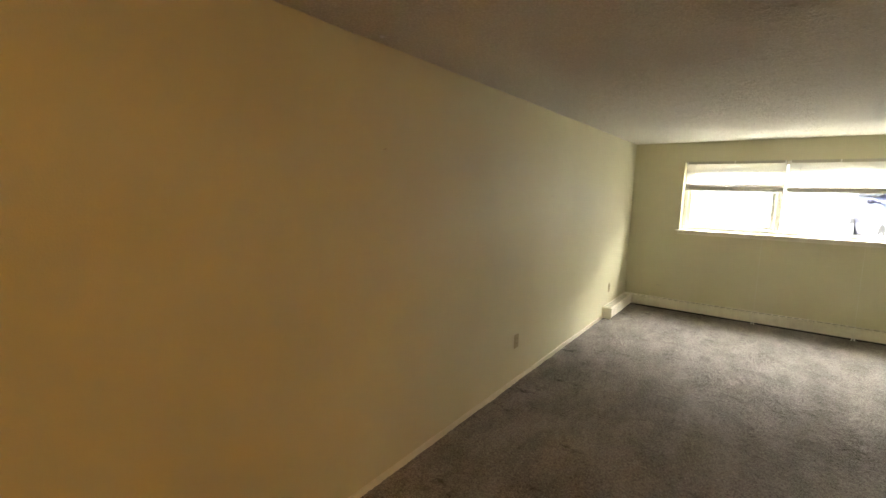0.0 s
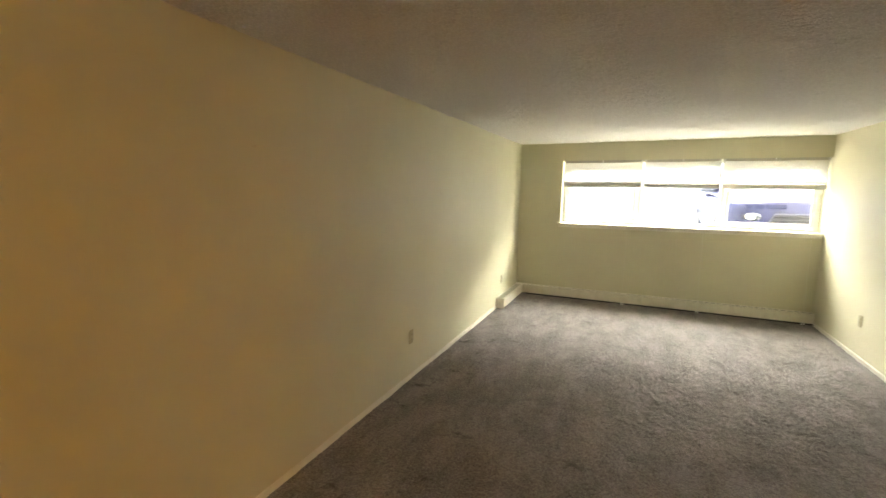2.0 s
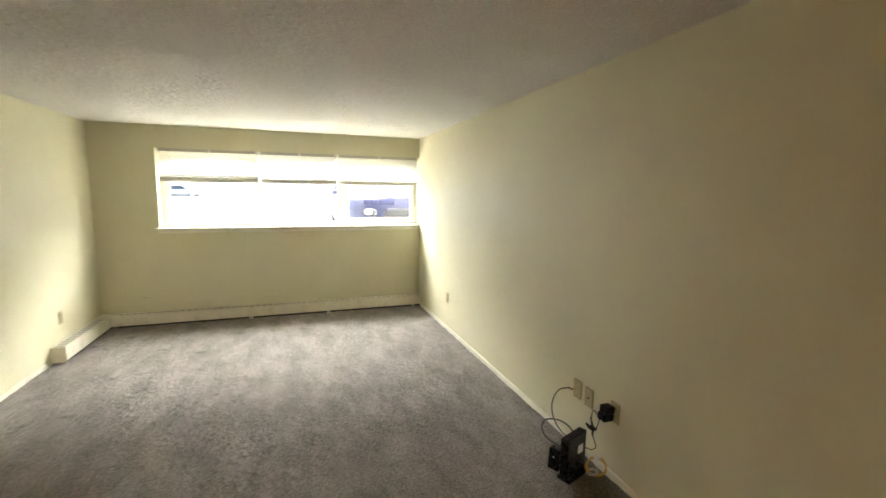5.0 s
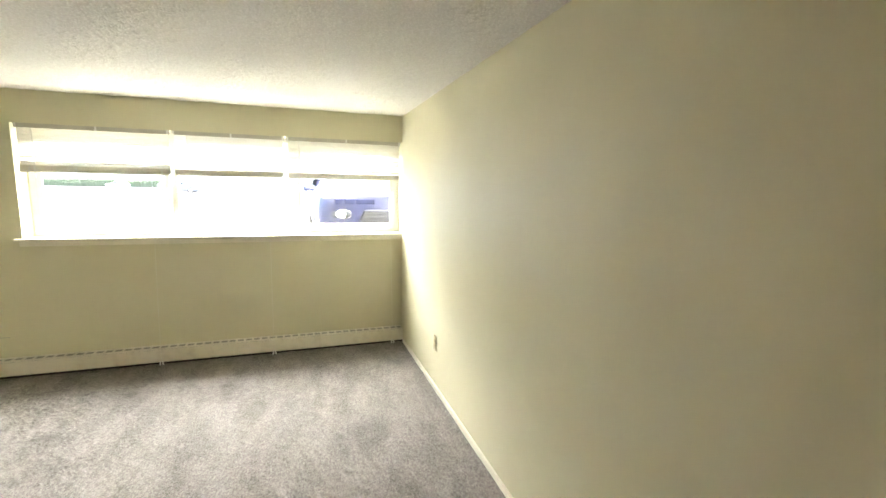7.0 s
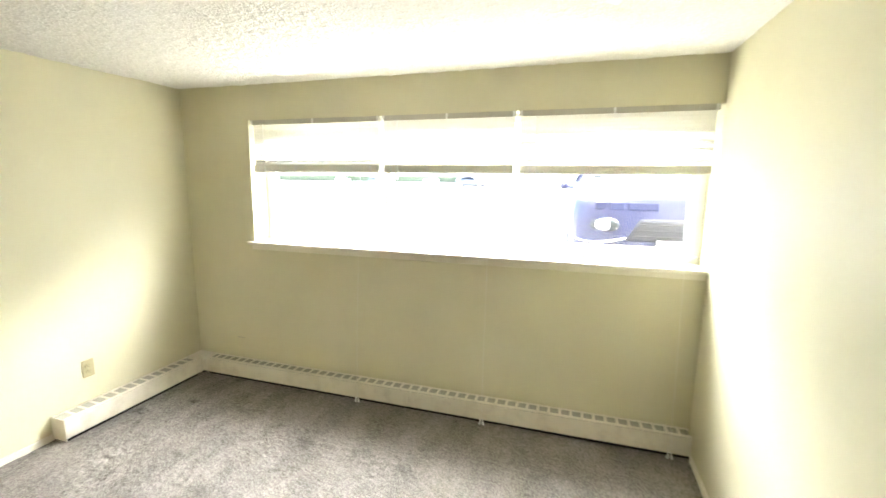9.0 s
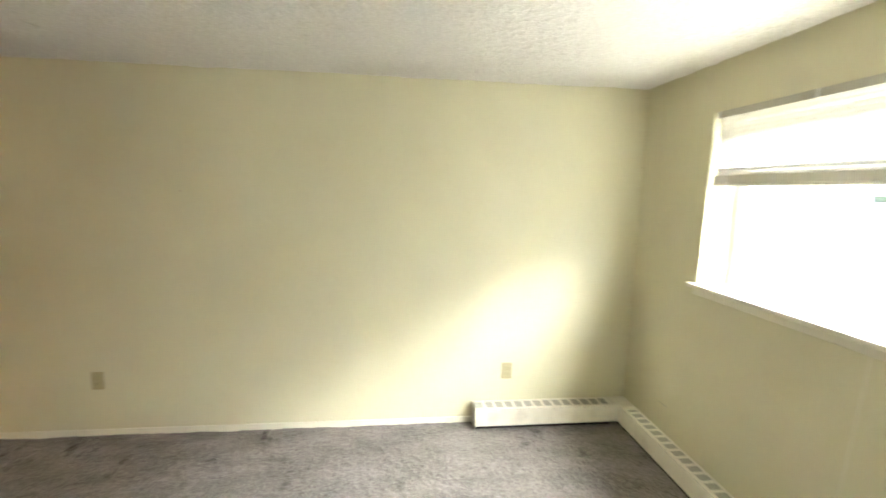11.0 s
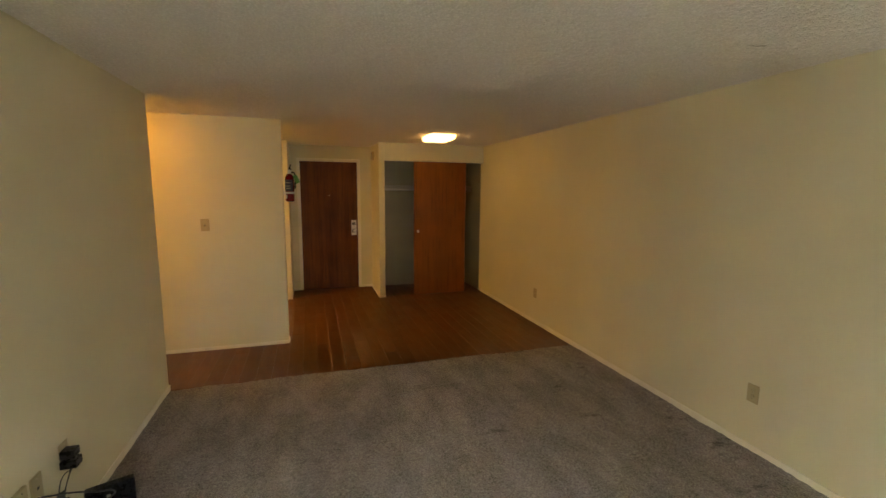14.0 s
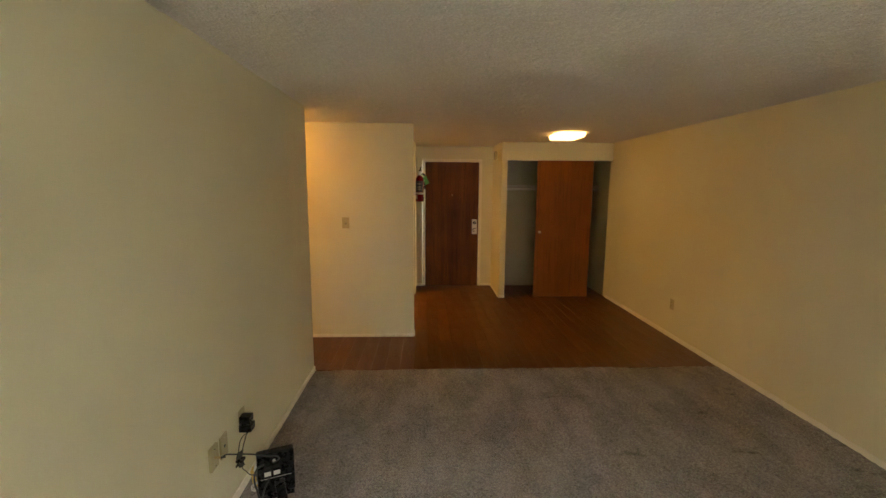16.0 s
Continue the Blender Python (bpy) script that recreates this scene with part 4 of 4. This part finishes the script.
lpart("base", box(B(), -0.13, 0.13, -0.20, 0.20, -0.012, -0.001, 0.004), M_WHITE, light)
bm = tapered(0.155, -0.066, -0.012, 0.145)
bm.transform(Matrix.Diagonal((1.03, 1.45, 1, 1)))
lpart("diffuser", bm, M_DIFF, light, "glowing opal diffuser")
for px, py, glow in ((4.30, -7.26, M_DIFF_BULB), (4.30, -5.80, M_DIFF_BRIGHT)):
    side = thing("ceiling_light", (px, py, HGT), "square opal ceiling light of the side rooms, glowing amber", "ceiling light", "ceiling lights")
    part("base", box(B(), px - 0.15, px + 0.15, py - 0.15, py + 0.15, HGT - 0.012, HGT - 0.001, 0.004), M_WHITE, side)
    bm = tapered(0.165, -0.072, -0.012, 0.150)
    bm.transform(pose(px, py, HGT))
    part("diffuser", bm, glow, side, "glowing opal diffuser")

# ---- outdoors: a parking lot just below the window sill ----
tagged(new("ground", mesh_of("ground", box(B(), -250, 250, NT, 400, GROUND - 0.3, GROUND), M_ASPH)), "pale sunlit concrete parking lot", "ground", "", "structure")
struct("foundation", box(B(), -6, 12, NT - 0.01, NT + 0.03, -0.1, GROUND + 0.02), M_STUCCO, "concrete foundation edge of the building", "foundation")
struct("facade", box(B(), -6, -T, 0.02, NT, -0.05, 5.2), M_STUCCO, "beige stucco outer wall", "facade")
struct("facade", box(B(), WID + T, 12, 0.02, NT, -0.05, 5.2), M_STUCCO, "beige stucco outer wall", "facade")
struct("facade", box(B(), -T, WID + T, 0.02, NT, HGT + 0.1, 5.2), M_STUCCO, "beige stucco outer wall", "facade")


def make_car(name, body_mat, label):
    """A saloon car, nose to -y, standing at the origin."""
    th = thing(name, (0, 0, 0), label, "car", "parked cars")
    # stations along the car: y, half width, underside, waist, top half width, top
    st = [(0.00, 0.62, 0.36, 0.74, 0.54, 0.84), (0.10, 0.78, 0.24, 0.80, 0.68, 0.90), (0.35, 0.86, 0.22, 0.84, 0.74, 0.95), (0.75, 0.88, 0.22, 0.88, 0.76, 0.99), (1.20, 0.88, 0.22, 0.92, 0.76, 1.04),
          (1.95, 0.88, 0.22, 0.98, 0.62, 1.50), (2.6, 0.88, 0.22, 0.99, 0.62, 1.56), (3.3, 0.88, 0.22, 1.00, 0.60, 1.52), (3.9, 0.87, 0.24, 1.00, 0.66, 1.30), (4.25, 0.82, 0.30, 0.94, 0.64, 1.10), (4.40, 0.70, 0.38, 0.74, 0.58, 0.90)]
    bm = B()
    rings = []
    for y, w, zu, zw, wt, zt in st:
        half = [(w * 0.80, zu), (w * 0.97, zu + 0.10), (w, (zu + zw) / 2), (w * 0.985, zw), (wt + 0.25 * (w - wt), zw + 0.55 * (zt - zw)), (wt, zt - 0.03), (wt * 0.75, zt), (0, zt + 0.015)]
        ring = [bm.verts.new((x, y, z)) for x, z in half] + [bm.verts.new((-x, y, z)) for x, z in reversed(half[:-1])]
        rings.append(ring)
    for a, b in zip(rings, rings[1:]):
        for k in range(len(a)):
            bm.faces.new((a[k], a[(k + 1) % len(a)], b[(k + 1) % len(a)], b[k]))
    bm.faces.new(rings[0])
    bm.faces.new(list(reversed(rings[-1])))
    bmesh.ops.recalc_face_normals(bm, faces=bm.faces)
    bmesh.ops.subdivide_edges(bm, edges=list(bm.edges), cuts=1, use_grid_fill=True, smooth=0.6)
    bd = lpart("body", bm, body_mat, th)
    for p in bd.data.polygons:
        p.use_smooth = True
    bm = B()
    vs = [bm.verts.new(c) for c in ((-0.70, 1.22, 1.05), (0.70, 1.22, 1.05), (0.61, 1.90, 1.48), (-0.61, 1.90, 1.48))]
    bm.faces.new(vs)
    bmesh.ops.solidify(bm, geom=list(bm.faces), thickness=0.02)
    bm.transform(Matrix.Translation((0, -0.02, 0.015)))
    lpart("windshield", bm, M_CARGL, bd)
    for s in (-1, 1):
        bm = B()
        vs = [bm.verts.new(c) for c in ((s * 0.885, 1.45, 1.02), (s * 0.885, 3.6, 1.03), (s * 0.675, 3.2, 1.46), (s * 0.695, 2.0, 1.45))]
        bm.faces.new(vs if s > 0 else list(reversed(vs)))
        bmesh.ops.solidify(bm, geom=list(bm.faces), thickness=0.015)
        lpart("side_window", bm, M_CARGL, bd)
        bm = B()
        bmesh.ops.create_uvsphere(bm, u_segments=18, v_segments=10, radius=1, matrix=Matrix.Translation((s * 0.60, 0.035, 0.64)) @ pose(0, 0, 0, 0, 0, s * 20) @ Matrix.Diagonal((0.16, 0.055, 0.075, 1)))
        hl = lpart("headlight", bm, M_CARGL, bd, "dark headlight housing")
        bm = B()
        bmesh.ops.create_uvsphere(bm, u_segments=18, v_segments=10, radius=1, matrix=Matrix.Translation((s * 0.58, -0.018, 0.64)) @ Matrix.Diagonal((0.075, 0.025, 0.048, 1)))
        lpart("lens", bm, M_LENS, hl, "bright oval lamp")
        bm = tube(B(), [(s * 0.80, 0.10, 0.50), (s * 0.70, 0.03, 0.485), (s * 0.52, -0.012, 0.50), (s * 0.40, -0.018, 0.53)], 0.010, 8, 5)
        lpart("bumper_trim", bm, M_CHROME, bd)
        for a, b in ((0.56, 0.66), (0.42, 0.54), (0.16, 0.40)):
            bm = box(B(), s * a, s * b, -0.012 + 0.10 * max(0, a - 0.45), 0.12, 0.765, 0.835, 0.012, 2)
            lpart("lamp_cell", bm, M_CELL, bd, "blue-grey upper lamp cell")
        bm = box(B(), s * 0.42, s * 0.66, -0.012, 0.10, 0.30, 0.42, 0.02, 2)
        lpart("intake", bm, M_VOID, bd)
        bm = B()
        bmesh.ops.create_uvsphere(bm, u_segments=14, v_segments=8, radius=1, matrix=Matrix.Translation((s * 0.97, 1.45, 0.95)) @ Matrix.Diagonal((0.05, 0.04, 0.045, 1)))
        cyl(bm, (s * 0.86, 1.45, 0.93), (s * 0.95, 1.45, 0.945), 0.02, n=8)
        lpart("mirror", bm, body_mat, bd)
        for y in (0.85, 3.50):
            wh = B()
            cyl(wh, (s * 0.70, y, 0.31), (s * 0.895, y, 0.31), 0.31, n=28)
            ty = lpart("wheel", wh, M_TYRE, th)
            lpart("rim", cyl(B(), (s * 0.88, y, 0.31), (s * 0.902, y, 0.31), 0.20, 0.19, 20), M_STEEL, ty)
    bm = box(B(), -0.36, 0.36, -0.022, 0.08, 0.50, 0.70, 0.03, 3)
    for q in bm.verts:
        q.co.x *= 1.12 - 1.5 * (q.co.z - 0.50)
    gr = lpart("grille", bm, M_INTAKE, bd, "dark tapered grille")
    for z in (0.55, 0.60, 0.65):
        wz = 0.33 * (1.12 - 1.5 * (z - 0.50))
        lpart("grille_bar", box(B(), -wz, wz, -0.030, -0.018, z - 0.006, z + 0.006, 0.003), M_TYRE, gr)
    lpart("intake", box(B(), -0.40, 0.40, -0.014, 0.08, 0.27, 0.42, 0.02, 2), M_VOID, bd)
    lpart("licence_plate", box(B(), -0.16, 0.16, -0.034, -0.024, 0.42, 0.52, 0.003), M_STICK, bd)
    return th


blue = make_car("car", M_BLUE, "dark blue car parked nose-in close to the window")
blue.matrix_basis = pose(3.79, 1.22, GROUND)
grey = make_car("car", M_GCAR, "dark grey car parked far across the lot")
grey.matrix_basis = pose(-9.0, 56, GROUND, 0, 0, 90)
white = make_car("car", M_WCAR, "white car parked far across the lot")
white.matrix_basis = pose(-62, 112, GROUND, 0, 0, 90)
copy_thing(white, pose(-40, 116, GROUND, 0, 0, -90))
copy_thing(grey, pose(-52, 114, GROUND, 0, 0, 90))
# thin dark rectangle lying on the lot
struct("dark_patch", box(B(), 2.86, 3.18, 5.0, 6.3, GROUND, GROUND + 0.004), M_ROOF, "thin dark patch lying on the pale concrete lot", "road patch")

# clipped hedge along the far side of the lot: many small leaf clumps
hedge = thing("hedge", (-70, 139, GROUND), "clipped green hedge along the far kerb", "hedge")
rnd = random.Random(5)
verts, faces = [], []
for _ in range(5200):
    c = Vector((rnd.uniform(-110, -30), rnd.uniform(138, 140.0), GROUND + 2.2 * rnd.random() ** 0.6 + 0.2 * rnd.random()))
    r = rnd.uniform(0.18, 0.36)
    u = Vector((rnd.gauss(0, 1), rnd.gauss(0, 1), rnd.gauss(0, 1))).normalized()
    w = u.orthogonal().normalized()
    i0 = len(verts)
    verts += [c + r * u, c + 0.5 * r * w, c - r * u, c - 0.5 * r * w]
    faces.append((i0, i0 + 1, i0 + 2, i0 + 3))
me = bpy.data.meshes.new("leaves")
me.from_pydata([tuple(q) for q in verts], [], faces)
me.materials.append(M_LEAF)
lv = new("leaves", me)
lv.parent, lv.matrix_parent_inverse = hedge, hedge.matrix_basis.inverted()
tagged(lv, kind="stuff")
part("stems", box(B(), -110, -30, 138.4, 139.6, GROUND, GROUND + 2.0, 0.1), M_LEAF, hedge)

house = thing("apartment_building", (-25, 162, GROUND), "low beige stucco apartment building across the lot", "building")
wl = part("wall", box(B(), -140, 80, 162, 176, GROUND, 9.4), M_STUCCO, house)
rf = B()
box(rf, -141, 81, 161.2, 176.8, 9.4, 9.75, 0.05)
part("roof", rf, M_ROOF, house)
for k in range(20):
    for z in (1.6, 4.4, 7.2):
        x = -136 + k * 10.8
        fr = part("window", box(B(), x, x + 1.8, 161.94, 162.0, z, z + 1.3, 0.02), M_WHITE, wl)
        part("pane", box(B(), x + 0.1, x + 1.7, 161.92, 161.945, z + 0.1, z + 1.2), M_PALEGL, fr)

# three-storey block across the drive, its long front parallel to the window wall; unseen, added to cut off the low sky
BX0, BX1, BY, BH = 0.0, 50.0, 16.0, 10.2
block = thing("apartment_block", ((BX0 + BX1) / 2, BY + 6, GROUND), "unseen three-storey pale stucco block added to cut off the low sky", "building")
bw = part("wall", box(B(), BX0, BX1, BY, BY + 12, GROUND, BH - 0.3), M_STUCCO, block)
part("roof", box(B(), BX0 - 0.3, BX1 + 0.3, BY - 0.3, BY + 12.3, BH - 0.3, BH, 0.04), M_ROOF, block)
frame_bm = box(B(), 0, 1.9, -0.05, 0.0, 0, 1.25, 0.02)
frame_me, pane_me = mesh_of("window", frame_bm, M_WHITE), mesh_of("pane", box(B(), 0.09, 1.81, -0.07, -0.045, 0.09, 1.16), M_PALEGL)
for k in range(11):
    for z in (1.9, 4.6, 7.3):
        w_ob = new("window", frame_me)
        w_ob.location = (BX0 + 1.6 + 4.4 * k, BY, z)
        w_ob.parent, w_ob.matrix_parent_inverse = bw, bw.matrix_world.inverted()
        p_ob = new("pane", pane_me)
        p_ob.parent = w_ob
struct("kerb", box(B(), -140, 80, 136.3, 136.5, GROUND, GROUND + 0.14, 0.02), M_ASPH, "pale concrete kerb across the lot", "kerb")

# ---- laminate planks, laid towards the entry door ----
PW, PL = 0.128, 1.215
plank = mesh_of("plank", box(B(), 0.0008, PW - 0.0008, 0.0008, PL - 0.0008, -0.012, -0.001, 0.0012), M_PLANK)
row = 0
x = 0.0
while x < EAST2 - 0.01:
    cut = (0.41 * row) % PL
    ends = [EEND]
    yy = EEND - (PL - cut if cut > 0.05 else PL)
    while yy > SOUTH:
        ends.append(yy)
        yy -= PL
    ends.append(SOUTH)
    for a, b in zip(ends, ends[1:]):
        if a - b < 0.03:
            continue
        o = new("plank", plank)
        o.parent = floor
        o.location = (x, b, 0)
        o.scale = (1, (a - b) / PL, 1)
    x += PW
    row += 1


# ---- small leftovers on the walls: nails and a scratch ----
def nail(p, out):
    th = thing("nail", p, "small steel picture nail still in the wall", "nail", "nails")
    q = Vector(p) + 0.018 * Vector(out)
    bm = cyl(B(), p, q, 0.0014, n=8)
    cyl(bm, q, q + 0.002 * Vector(out), 0.0042, n=10)
    part("shank", bm, M_SCREW, th)


nail((0.0, -2.92, 1.55), (1, 0, 0.15))
nail((0.0, -5.02, 1.78), (1, 0, 0.15))
nail((3.90, WINGY, 2.16), (0, 1, 0.15))
scuff = box(B(), 0.40, 0.47, -0.0012, -0.0002, 0.318, 0.322)
struct("wall_scuff", scuff, M_SHADE_MARK, "faint grey scratch on the cream wall", "scuff")
